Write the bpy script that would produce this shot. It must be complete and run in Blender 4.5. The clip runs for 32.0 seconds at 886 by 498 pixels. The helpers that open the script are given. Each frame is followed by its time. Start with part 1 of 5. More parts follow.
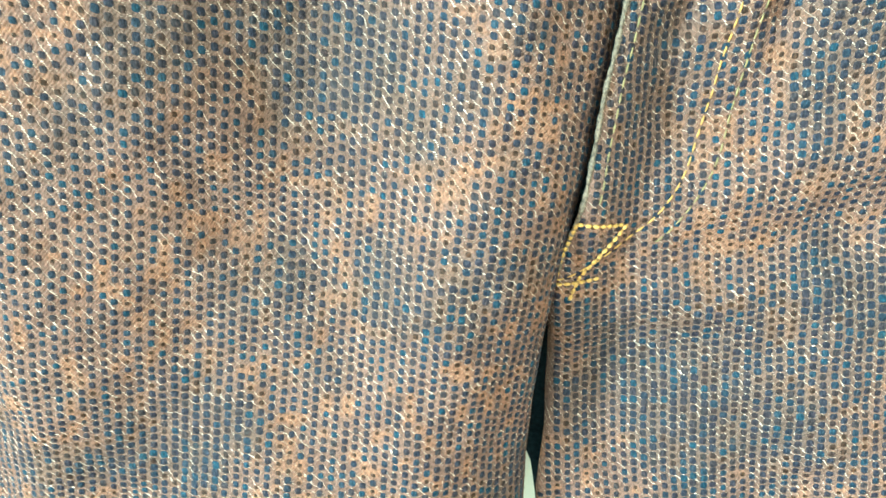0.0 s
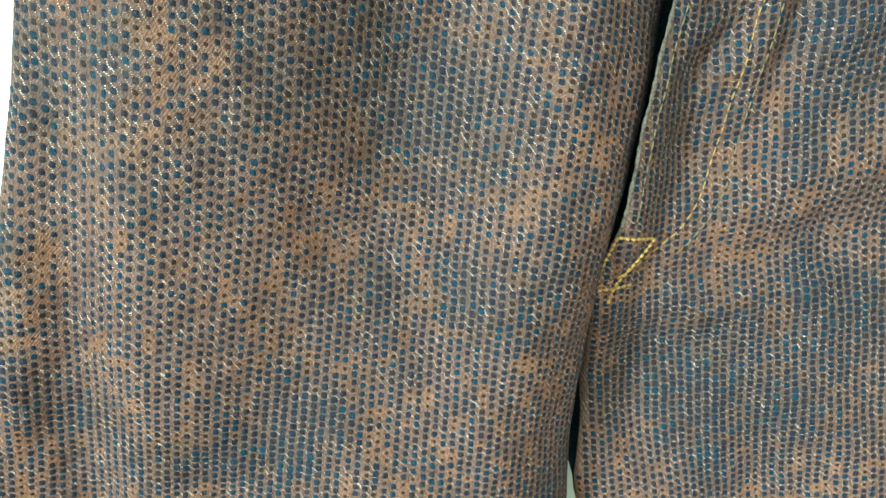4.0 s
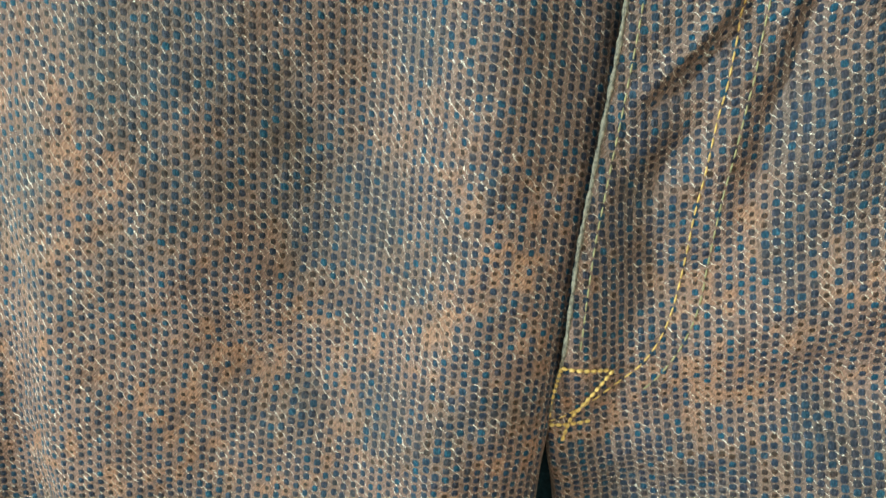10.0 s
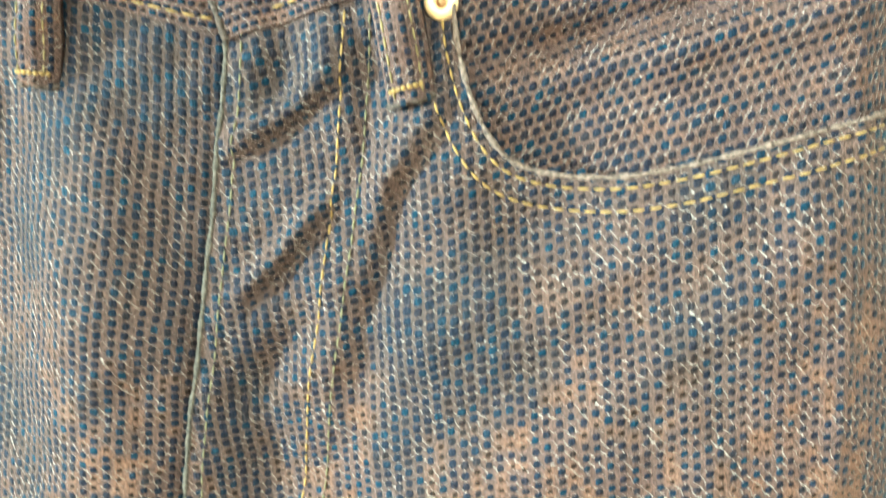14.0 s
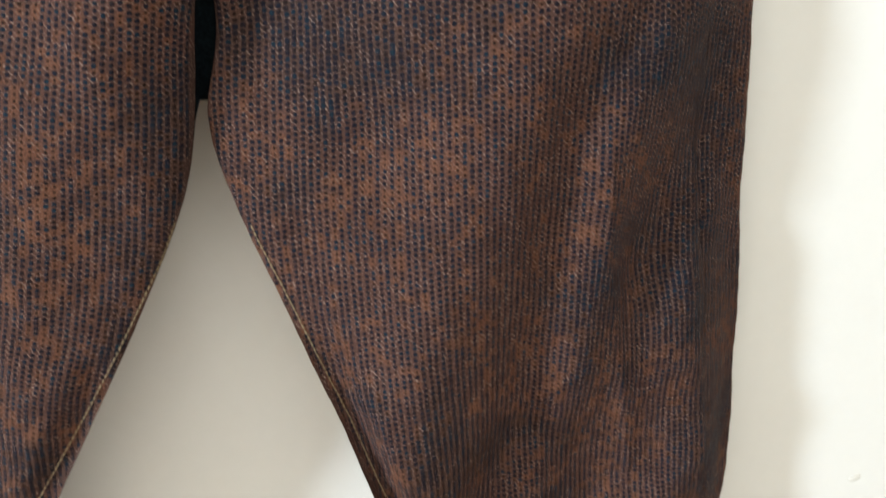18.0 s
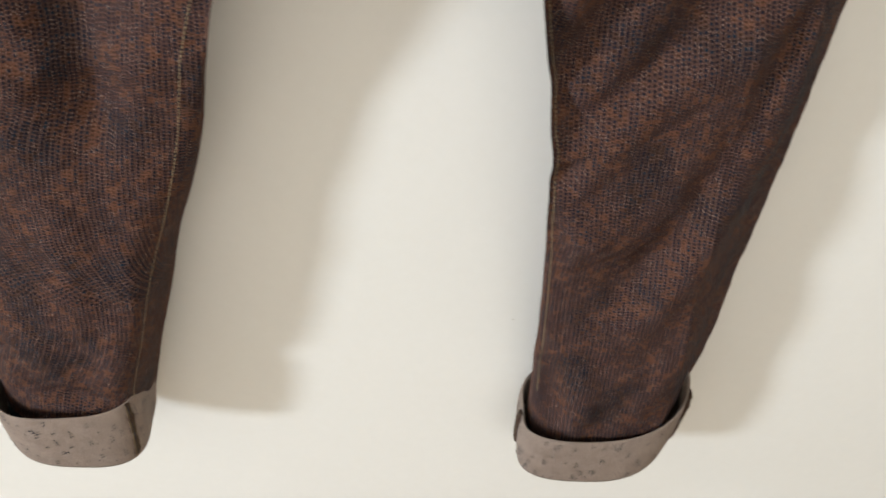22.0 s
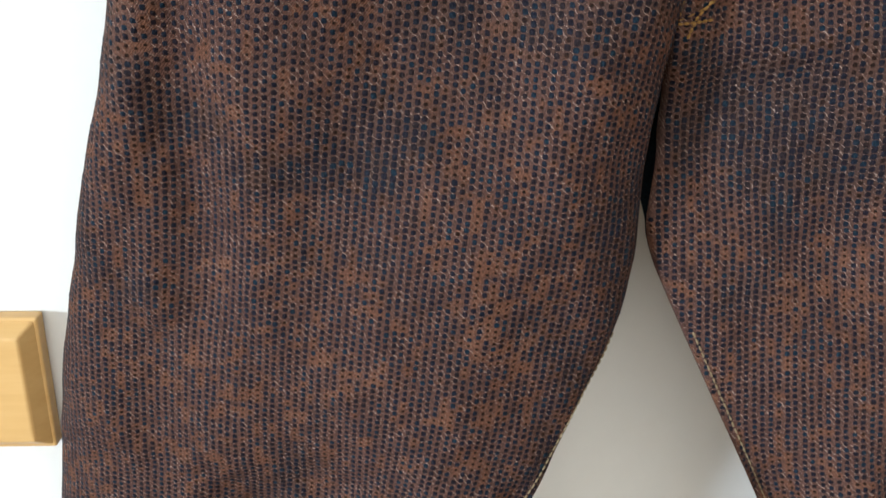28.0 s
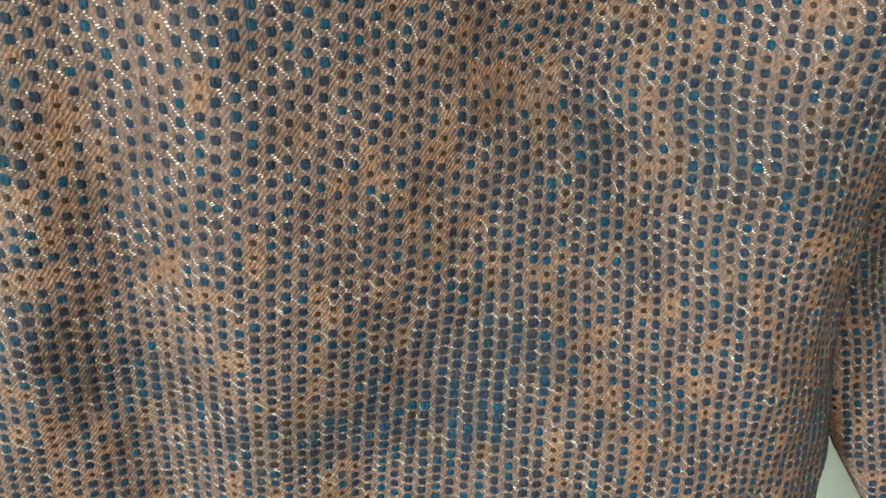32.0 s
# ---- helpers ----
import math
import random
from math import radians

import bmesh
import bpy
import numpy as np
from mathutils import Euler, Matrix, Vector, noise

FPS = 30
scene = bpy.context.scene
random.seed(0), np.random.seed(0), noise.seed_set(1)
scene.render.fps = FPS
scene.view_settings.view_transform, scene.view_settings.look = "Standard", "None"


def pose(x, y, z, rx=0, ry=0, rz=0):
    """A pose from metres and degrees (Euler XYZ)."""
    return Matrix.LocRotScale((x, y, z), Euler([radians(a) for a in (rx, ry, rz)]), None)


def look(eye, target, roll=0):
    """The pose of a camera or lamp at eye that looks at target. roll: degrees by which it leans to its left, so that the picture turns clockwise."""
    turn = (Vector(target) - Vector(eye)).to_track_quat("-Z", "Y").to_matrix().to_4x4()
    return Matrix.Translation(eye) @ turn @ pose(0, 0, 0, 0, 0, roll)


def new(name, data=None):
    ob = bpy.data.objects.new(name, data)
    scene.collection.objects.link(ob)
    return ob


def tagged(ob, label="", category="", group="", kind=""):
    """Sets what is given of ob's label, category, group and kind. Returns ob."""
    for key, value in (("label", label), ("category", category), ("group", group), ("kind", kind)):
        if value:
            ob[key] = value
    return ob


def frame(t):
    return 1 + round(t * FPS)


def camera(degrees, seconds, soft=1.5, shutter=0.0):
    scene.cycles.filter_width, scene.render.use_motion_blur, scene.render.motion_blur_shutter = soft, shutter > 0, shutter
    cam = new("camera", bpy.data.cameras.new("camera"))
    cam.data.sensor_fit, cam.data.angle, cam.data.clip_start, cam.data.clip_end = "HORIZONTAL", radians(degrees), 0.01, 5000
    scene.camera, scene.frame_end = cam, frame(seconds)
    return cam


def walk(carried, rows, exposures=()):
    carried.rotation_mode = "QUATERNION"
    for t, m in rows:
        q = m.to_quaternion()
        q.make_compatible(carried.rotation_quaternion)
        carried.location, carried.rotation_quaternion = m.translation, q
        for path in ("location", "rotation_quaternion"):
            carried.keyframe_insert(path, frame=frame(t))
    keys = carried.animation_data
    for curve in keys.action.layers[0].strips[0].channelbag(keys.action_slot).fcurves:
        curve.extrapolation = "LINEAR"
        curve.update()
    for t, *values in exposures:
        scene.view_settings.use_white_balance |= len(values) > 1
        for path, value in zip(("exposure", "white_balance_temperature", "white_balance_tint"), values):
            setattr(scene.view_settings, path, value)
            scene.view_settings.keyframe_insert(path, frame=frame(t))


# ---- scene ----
cam = camera(52.9, 32.0, 1.5, 0.4)
PATH = [
    (0, (0.012, 0.029, 1.337), (0.168, 1.915, 0.688), 1.1),
    (0.5, (0.003, 0.021, 1.34), (0.139, 1.917, 0.718), 0.7),
    (1, (-0.009, 0.014, 1.341), (0.125, 1.915, 0.734), 0.9),
    (1.5, (-0.029, 0.009, 1.342), (0.139, 1.915, 0.761), 2.3),
    (2, (-0.044, 0.002, 1.346), (0.107, 1.916, 0.785), 1.4),
    (2.5, (-0.034, 0.004, 1.346), (0.204, 1.91, 0.789), 1.9),
    (3, (-0.027, 0.003, 1.346), (0.272, 1.899, 0.785), 2.6),
    (3.5, (-0.036, -0.006, 1.34), (0.304, 1.89, 0.802), 2.5),
    (5.5, (-0.056, -0.02, 1.33), (0.385, 1.876, 0.873), -0.6),
    (6, (-0.053, -0.023, 1.328), (0.397, 1.866, 0.849), -0.4),
    (6.5, (-0.043, -0.025, 1.323), (0.335, 1.867, 0.795), -1.1),
    (7, (-0.028, -0.026, 1.318), (0.286, 1.891, 0.842), -2.4),
    (7.5, (-0.021, -0.024, 1.315), (0.24, 1.909, 0.872), -2.6),
    (8, (-0.014, -0.019, 1.32), (0.217, 1.921, 0.892), -1.6),
    (8.5, (0.015, -0.01, 1.326), (0.115, 1.937, 0.882), -1.4),
    (9, (0.03, -0.005, 1.34), (-0.06, 1.955, 0.952), -0.4),
    (9.5, (0.04, 0.007, 1.338), (0.0, 1.965, 0.932), 1.5),
    (10, (0.061, 0.006, 1.347), (-0.143, 1.962, 0.981), 0.1),
    (10.5, (0.084, 0.014, 1.35), (-0.183, 1.97, 1.026), 0.2),
    (11, (0.107, 0.019, 1.372), (-0.122, 1.983, 1.077), 0.0),
    (11.2, (0.105, 0.011, 1.378), (-0.198, 1.971, 1.123), -0.1),
    (11.5, (0.121, 0.019, 1.395), (-0.199, 1.982, 1.185), -0.4),
    (12, (0.14, 0.024, 1.409), (-0.192, 1.99, 1.255), -0.1),
    (12.3, (0.148, 0.028, 1.418), (-0.159, 1.997, 1.246), 1.1),
    (12.5, (0.153, 0.03, 1.414), (-0.145, 2.003, 1.282), -0.0),
    (13, (0.154, 0.023, 1.419), (-0.15, 1.997, 1.301), -0.8),
    (13.5, (0.162, 0.026, 1.411), (-0.052, 2.008, 1.256), -0.4),
    (14, (0.168, 0.034, 1.393), (-0.025, 2.001, 1.088), -0.0),
    (14.4, (0.174, 0.031, 1.36), (0.024, 2.007, 1.092), 0.4),
    (14.5, (0.176, 0.03, 1.355), (-0.006, 2.001, 1.066), 0.6),
    (16.5, (0.125, -0.052, 1.315), (0.277, 1.883, 0.829), 2.5),
    (17, (0.12, -0.07, 1.299), (0.345, 1.838, 0.74), 2.9),
    (17.5, (0.117, -0.079, 1.282), (0.363, 1.772, 0.564), 3.3),
    (18, (0.129, -0.104, 1.269), (0.338, 1.727, 0.493), 4.5),
    (18.5, (0.149, -0.127, 1.248), (0.338, 1.638, 0.326), 4.4),
    (19, (0.157, -0.154, 1.224), (0.352, 1.576, 0.24), 6.2),
    (19.2, (0.158, -0.167, 1.222), (0.349, 1.559, 0.231), 6.6),
    (19.5, (0.165, -0.185, 1.222), (0.327, 1.522, 0.191), 7.0),
    (20, (0.171, -0.205, 1.21), (0.31, 1.468, 0.123), 7.9),
    (20.5, (0.184, -0.19, 1.208), (0.281, 1.272, -0.154), 6.8),
    (21, (0.157, -0.189, 1.194), (0.278, 1.257, -0.183), 5.3),
    (21.5, (0.12, -0.18, 1.192), (0.307, 1.231, -0.213), 7.0),
    (22, (0.068, -0.174, 1.188), (0.244, 1.254, -0.201), 7.6),
    (22.5, (0.016, -0.16, 1.187), (0.149, 1.279, -0.195), 8.1),
    (23, (-0.011, -0.132, 1.193), (0.106, 1.294, -0.204), 6.6),
    (23.5, (-0.019, -0.115, 1.2), (0.049, 1.391, -0.115), 3.7),
    (24, (-0.024, -0.099, 1.217), (0.102, 1.47, -0.016), 3.6),
    (24.5, (-0.029, -0.088, 1.234), (0.126, 1.523, 0.06), 1.8),
    (25, (-0.036, -0.086, 1.243), (0.135, 1.56, 0.121), 2.4),
    (25.5, (-0.051, -0.088, 1.251), (0.131, 1.601, 0.196), 2.5),
    (26, (-0.066, -0.08, 1.269), (0.163, 1.643, 0.28), 2.3),
    (26.5, (-0.069, -0.078, 1.286), (0.159, 1.678, 0.357), 1.8),
    (28.5, (-0.02, -0.034, 1.283), (0.008, 1.829, 0.556), 1.7),
    (29, (-0.006, -0.02, 1.287), (-0.071, 1.799, 0.457), 1.8),
    (29.5, (-0.027, 0.002, 1.28), (-0.067, 1.788, 0.381), 1.6),
    (30, (-0.068, 0.045, 1.3), (0.036, 1.844, 0.432), 0.7),
    (30.5, (-0.088, 0.071, 1.301), (0.209, 1.85, 0.435), 0.1),
    (31, (-0.089, 0.089, 1.299), (0.331, 1.853, 0.454), -1.4),
    (31.5, (-0.089, 0.099, 1.298), (0.317, 1.883, 0.489), -2.1),
    (32, (-0.09, 0.102, 1.299), (0.37, 1.888, 0.527), -1.8),
]
EXPOSURES = [
    (0.0, 2.54, 4930, -37), (1.0, 1.90, 4980, -38), (2.0, 0.43, 5080, -34), (3.0, 1.40, 4780, -37), (6.0, 1.73, 4880, -36), (8.0, 1.68, 4880, -34),
    (8.5, 1.93, 4880, -36), (9.0, 1.61, 4930, -36), (10.0, 1.75, 4930, -35), (12.0, 2.35, 4870, -33), (13.0, 2.10, 4870, -32), (14.0, 2.35, 4720, -34),
    (16.5, 1.35, 5330, -20), (17.0, 0.50, 5330, -12), (18.0, 0.07, 6000, 6), (19.0, -0.15, 6050, 7), (20.0, -0.35, 6330, 9), (23.0, -0.20, 6100, 9),
    (25.0, -0.10, 5800, 6), (26.0, -0.13, 5800, 6), (28.5, 0.10, 5750, 6), (29.0, 0.20, 5750, 6), (30.0, 0.13, 5750, 0), (31.0, 1.01, 5400, -8),
    (32.0, 1.39, 5000, -30),
]
walk(cam, [(t, look(eye, target, roll)) for t, eye, target, roll in PATH], EXPOSURES)

# ---------------------------------------------------------------- light
world = bpy.data.worlds.new("room_world")
world.use_nodes = True
world.node_tree.nodes["Background"].inputs[0].default_value = (0.9, 0.95, 1.0, 1)
world.node_tree.nodes["Background"].inputs[1].default_value = 0.05
scene.world = world


def area(name, m, wide, high, power, colour):
    data = bpy.data.lights.new(name, "AREA")
    data.shape, data.size, data.size_y = "RECTANGLE", wide, high
    data.energy, data.color = power, colour
    ob = new(name, data)
    ob.matrix_world = m
    return ob


area("window_daylight", look((-3.93, -2.06, 1.38), (0.1, 0.3, 1.05)), 0.50, 0.50, 195, (0.88, 0.95, 1.0))
# warm fill added behind the camera; no such source is seen
area("back_fill_light", look((0.2, -2.85, 2.05), (0.1, 0.3, 1.10)), 3.6, 0.8, 46, (1.0, 0.94, 0.84))

# ---------------------------------------------------------------- materials


def shader(name):
    m = bpy.data.materials.new(name)
    m.use_nodes = True
    nt = m.node_tree
    return m, nt, nt.nodes["Principled BSDF"]


def node(nt, kind, **given):
    n = nt.nodes.new(kind)
    for key, value in given.items():
        if key in n.inputs:
            n.inputs[key].default_value = value
    return n


def ramp(nt, fac, stops):
    r = nt.nodes.new("ShaderNodeValToRGB")
    while len(r.color_ramp.elements) < len(stops):
        r.color_ramp.elements.new(0.5)
    for e, (p, c) in zip(r.color_ramp.elements, stops):
        e.position = p
        e.color = c if len(c) == 4 else (*c, 1)
    nt.links.new(fac, r.inputs[0])
    return r.outputs[0]


def mixed(nt, fac, a, b, blend="MIX"):
    m = nt.nodes.new("ShaderNodeMix")
    m.data_type, m.blend_type = "RGBA", blend
    for sock, v in ((m.inputs[0], fac), (m.inputs[6], a), (m.inputs[7], b)):
        if hasattr(v, "is_output"):
            nt.links.new(v, sock)
        elif isinstance(v, (int, float)):
            sock.default_value = v
        else:
            sock.default_value = (*v, 1)
    return m.outputs[2]


def math_node(nt, op, a, b=0.0):
    m = nt.nodes.new("ShaderNodeMath")
    m.operation = op
    for sock, v in ((m.inputs[0], a), (m.inputs[1], b)):
        if hasattr(v, "is_output"):
            nt.links.new(v, sock)
        else:
            sock.default_value = v
    return m.outputs[0]


def bump(nt, bsdf, height, strength, distance):
    b = node(nt, "ShaderNodeBump", Strength=strength, Distance=distance)
    nt.links.new(height, b.inputs["Height"])
    nt.links.new(b.outputs[0], bsdf.inputs["Normal"])


def uv_coords(nt, scale=(1, 1, 1), turn=0.0):
    tc = nt.nodes.new("ShaderNodeTexCoord")
    mp = nt.nodes.new("ShaderNodeMapping")
    mp.inputs["Scale"].default_value = scale
    mp.inputs["Rotation"].default_value = (0, 0, radians(turn))
    nt.links.new(tc.outputs["UV"], mp.inputs[0])
    return mp.outputs[0]


def obj_coords(nt, scale=(1, 1, 1)):
    tc = nt.nodes.new("ShaderNodeTexCoord")
    mp = nt.nodes.new("ShaderNodeMapping")
    mp.inputs["Scale"].default_value = scale
    nt.links.new(tc.outputs["Object"], mp.inputs[0])
    return mp.outputs[0]


PITCH = 0.0026   # weave repeat up the cloth
COLUMN = 0.0032  # and across it


def denim_ground():
    """Brown dyed weft ground with a fine twill and pale unworn flecks."""
    m, nt, b = shader("denim_ground")
    at = nt.nodes.new("ShaderNodeAttribute")
    at.attribute_name = "dye"
    patch = at.outputs["Fac"]
    base = mixed(nt, patch, (0.108, 0.059, 0.048), (0.152, 0.073, 0.047))
    blot = node(nt, "ShaderNodeTexNoise", Scale=45.0, Detail=4.0, Roughness=0.6)
    nt.links.new(uv_coords(nt), blot.inputs[0])
    base = mixed(nt, 0.55, base, ramp(nt, blot.outputs[0], [(0.3, (0.50, 0.44, 0.42)), (0.7, (1.0, 0.98, 0.95))]), "MULTIPLY")
    # indigo clouds, with painted shade among them, darken the ground
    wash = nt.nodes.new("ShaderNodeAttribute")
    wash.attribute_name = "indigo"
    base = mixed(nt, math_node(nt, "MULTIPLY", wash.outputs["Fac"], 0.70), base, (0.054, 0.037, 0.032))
    twill = nt.nodes.new("ShaderNodeTexWave")
    twill.wave_type, twill.bands_direction = "BANDS", "X"
    twill.inputs["Scale"].default_value = 380.0
    twill.inputs["Distortion"].default_value = 5.0
    twill.inputs["Detail"].default_value = 2.5
    twill.inputs["Detail Scale"].default_value = 2.0
    nt.links.new(uv_coords(nt, (1, 1, 1), 42), twill.inputs[0])
    base = mixed(nt, math_node(nt, "MULTIPLY", twill.outputs["Fac"], 0.26), base, (0.089, 0.053, 0.045))
    # pale knots strung along slanting lines between the floats
    split = nt.nodes.new("ShaderNodeSeparateXYZ")
    nt.links.new(uv_coords(nt), split.inputs[0])
    across, along = split.outputs[0], split.outputs[1]
    sway = node(nt, "ShaderNodeTexNoise", Scale=420.0, Detail=1.0)
    nt.links.new(uv_coords(nt), sway.inputs[0])
    line = math_node(nt, "ADD", math_node(nt, "MULTIPLY", across, 1.18 / COLUMN), math_node(nt, "MULTIPLY", along, 1.0 / PITCH))
    line = math_node(nt, "ADD", line, math_node(nt, "MULTIPLY", math_node(nt, "SUBTRACT", sway.outputs[0], 0.5), 1.1))
    line = math_node(nt, "SUBTRACT", math_node(nt, "FRACT", line), 0.75)
    knot = math_node(nt, "SUBTRACT", math_node(nt, "FRACT", math_node(nt, "ADD", math_node(nt, "MULTIPLY", along, 1.0 / 0.00040), math_node(nt, "MULTIPLY", sway.outputs[0], 2.5))), 0.5)
    far = math_node(nt, "ADD", math_node(nt, "POWER", math_node(nt, "ABSOLUTE", math_node(nt, "MULTIPLY", line, 2.5)), 2.0),
                    math_node(nt, "POWER", math_node(nt, "ABSOLUTE", math_node(nt, "MULTIPLY", knot, 0.78)), 2.0))
    where = node(nt, "ShaderNodeTexNoise", Scale=170.0, Detail=2.0)
    nt.links.new(uv_coords(nt), where.inputs[0])
    reach = math_node(nt, "MULTIPLY", math_node(nt, "SUBTRACT", where.outputs[0], 0.38), 0.16)
    speck = math_node(nt, "MULTIPLY", math_node(nt, "LESS_THAN", far, reach), math_node(nt, "SUBTRACT", 1.0, math_node(nt, "MULTIPLY", patch, 0.6)))
    base = mixed(nt, speck, base, (0.45, 0.35, 0.305))
    fuzz = node(nt, "ShaderNodeTexNoise", Scale=1500.0, Detail=3.0, Roughness=0.7)
    nt.links.new(uv_coords(nt, (1.0, 0.6, 1), 42), fuzz.inputs[0])
    base = mixed(nt, 0.85, base, ramp(nt, fuzz.outputs[0], [(0.36, (0.42, 0.40, 0.40)), (0.5, (0.95, 0.95, 0.95)), (0.66, (1.55, 1.5, 1.45))]), "MULTIPLY")
    nt.links.new(base, b.inputs["Base Color"])
    b.inputs["Roughness"].default_value = 0.8
    b.inputs["Specular IOR Level"].default_value = 0.03
    high = math_node(nt, "ADD", math_node(nt, "MULTIPLY", twill.outputs["Fac"], 0.6), math_node(nt, "ADD", math_node(nt, "MULTIPLY", speck, 0.5), fuzz.outputs[0]))
    bump(nt, b, high, 0.6, 0.0006)
    return m


def denim_float():
    """Indigo yarn floats that stand proud of the ground."""
    m, nt, b = shader("indigo_weave")
    geo = nt.nodes.new("ShaderNodeNewGeometry")
    rnd = geo.outputs["Random Per Island"]
    at = nt.nodes.new("ShaderNodeAttribute")
    at.attribute_name = "dye"
    blue = ramp(nt, rnd, [(0.0, (0.017, 0.012, 0.014)), (0.3, (0.012, 0.009, 0.014)), (0.55, (0.010, 0.010, 0.017)), (0.8, (0.009, 0.013, 0.022)), (1.0, (0.007, 0.017, 0.029))])
    bare = nt.nodes.new("ShaderNodeMath")
    bare.operation, bare.use_clamp = "MULTIPLY", True
    bare.inputs[1].default_value = 1.7
    nt.links.new(at.outputs["Fac"], bare.inputs[0])
    col = mixed(nt, bare.outputs[0], blue, (0.018, 0.008, 0.005))
    hair = node(nt, "ShaderNodeTexNoise", Scale=1300.0, Detail=3.0)
    nt.links.new(obj_coords(nt, (1.6, 1.0, 0.5)), hair.inputs[0])
    col = mixed(nt, 0.6, col, ramp(nt, hair.outputs[0], [(0.35, (0.35, 0.38, 0.42)), (0.55, (1.2, 1.2, 1.2)), (0.68, (3.2, 3.0, 2.7))]), "MULTIPLY")
    nt.links.new(col, b.inputs["Base Color"])
    b.inputs["Roughness"].default_value = 0.5
    b.inputs["Specular IOR Level"].default_value = 0.07
    bump(nt, b, hair.outputs[0], 0.8, 0.0006)
    return m


def denim_reverse(name, light, dark, speck_size):
    """The pale inside of the cloth with its short dark dashes."""
    m, nt, b = shader(name)
    twill = nt.nodes.new("ShaderNodeTexWave")
    twill.inputs["Scale"].default_value = 260.0
    twill.inputs["Distortion"].default_value = 4.0
    twill.inputs["Detail"].default_value = 2.0
    twill.inputs["Detail Scale"].default_value = 1.5
    nt.links.new(uv_coords(nt, (1, 1, 1), speck_size), twill.inputs[0])
    base = mixed(nt, twill.outputs["Fac"], dark, light)
    blot = node(nt, "ShaderNodeTexNoise", Scale=60.0, Detail=4.0)
    nt.links.new(uv_coords(nt), blot.inputs[0])
    base = mixed(nt, 0.5, base, ramp(nt, blot.outputs[0], [(0.3, (0.62, 0.58, 0.56)), (0.7, (1, 1, 1))]), "MULTIPLY")
    nt.links.new(base, b.inputs["Base Color"])
    b.inputs["Roughness"].default_value = 0.85
    bump(nt, b, twill.outputs["Fac"], 0.6, 0.0004)
    return m


def plain(name, colour, rough, metal=0.0, grain=0.0, scale=200.0, relief=0.0, spread=0.25, gloss=0.5):
    m, nt, b = shader(name)
    b.inputs["Roughness"].default_value, b.inputs["Metallic"].default_value = rough, metal
    b.inputs["Specular IOR Level"].default_value = gloss
    n = node(nt, "ShaderNodeTexNoise", Scale=scale, Detail=5.0, Roughness=0.6)
    nt.links.new(obj_coords(nt, (1, 1, 1)), n.inputs[0])
    lo = tuple(c * (1 - spread) for c in colour)
    hi = tuple(min(1, c * (1 + spread)) for c in colour)
    nt.links.new(ramp(nt, n.outputs[0], [(0.3, lo), (0.7, hi)]), b.inputs["Base Color"])
    if grain:
        bump(nt, b, n.outputs[0], grain, relief or 0.0005)
    return m


def wall_paint():
    m, nt, b = shader("white_wall_paint")
    big = node(nt, "ShaderNodeTexNoise", Scale=2.3, Detail=3.0)
    nt.links.new(obj_coords(nt), big.inputs[0])
    fine = node(nt, "ShaderNodeTexNoise", Scale=90.0, Detail=6.0, Roughness=0.65)
    nt.links.new(obj_coords(nt), fine.inputs[0])
    col = ramp(nt, big.outputs[0], [(0.3, (0.80, 0.79, 0.76)), (0.7, (0.83, 0.82, 0.795))])
    col = mixed(nt, 0.25, col, ramp(nt, fine.outputs[0], [(0.3, (0.93, 0.93, 0.92)), (0.7, (1, 1, 1))]), "MULTIPLY")
    nt.links.new(col, b.inputs["Base Color"])
    b.inputs["Roughness"].default_value = 0.45
    bump(nt, b, fine.outputs[0], 0.12, 0.0006)
    return m


def oiled_wood():
    m, nt, b = shader("pale_beech")
    n = node(nt, "ShaderNodeTexNoise", Scale=14.0, Detail=6.0, Roughness=0.6)
    nt.links.new(obj_coords(nt, (0.6, 5, 9)), n.inputs[0])
    nt.links.new(ramp(nt, n.outputs[0], [(0.3, (0.62, 0.37, 0.13)), (0.7, (0.70, 0.45, 0.18))]), b.inputs["Base Color"])
    b.inputs["Roughness"].default_value = 0.42
    bump(nt, b, n.outputs[0], 0.08, 0.0005)
    return m


GROUND = denim_ground()
FLOAT = denim_float()
INSIDE = denim_reverse("denim_inside", (0.43, 0.330, 0.310), (0.080, 0.062, 0.058), -40)
CUFF = denim_reverse("turned_up_inside", (0.35, 0.275, 0.23), (0.19, 0.148, 0.125), 0)
DASH = plain("dark_weft_dash", (0.020, 0.020, 0.030), 0.8)
THREAD = plain("yellow_thread", (0.24, 0.128, 0.036), 0.65, 0, 0.6, 900.0, 0.0003, 0.4, 0.2)
LOOP_THREAD = plain("dull_loop_thread", (0.16, 0.100, 0.040), 0.7, 0, 0.6, 900.0, 0.0003, 0.4, 0.2)
PALE_THREAD = plain("pale_thread", (0.12, 0.085, 0.040), 0.7, 0, 0.6, 900.0, 0.0003, 0.4, 0.2)
INSEAM_THREAD = plain("dull_gold_thread", (0.24, 0.18, 0.10), 0.7, 0, 0.6, 900.0, 0.0003, 0.3)
BLUE_THREAD = plain("blue_buttonhole_thread", (0.022, 0.028, 0.036), 0.7, 0, 0.6, 900.0, 0.0003, 0.4)
EDGE = plain("frayed_selvage", (0.078, 0.050, 0.039), 0.95, 0, 1.0, 900.0, 0.0010, 0.7, 0.05)
WORN = plain("pale_worn_edge", (0.088, 0.063, 0.049), 0.95, 0, 1.0, 900.0, 0.0010, 0.7, 0.05)
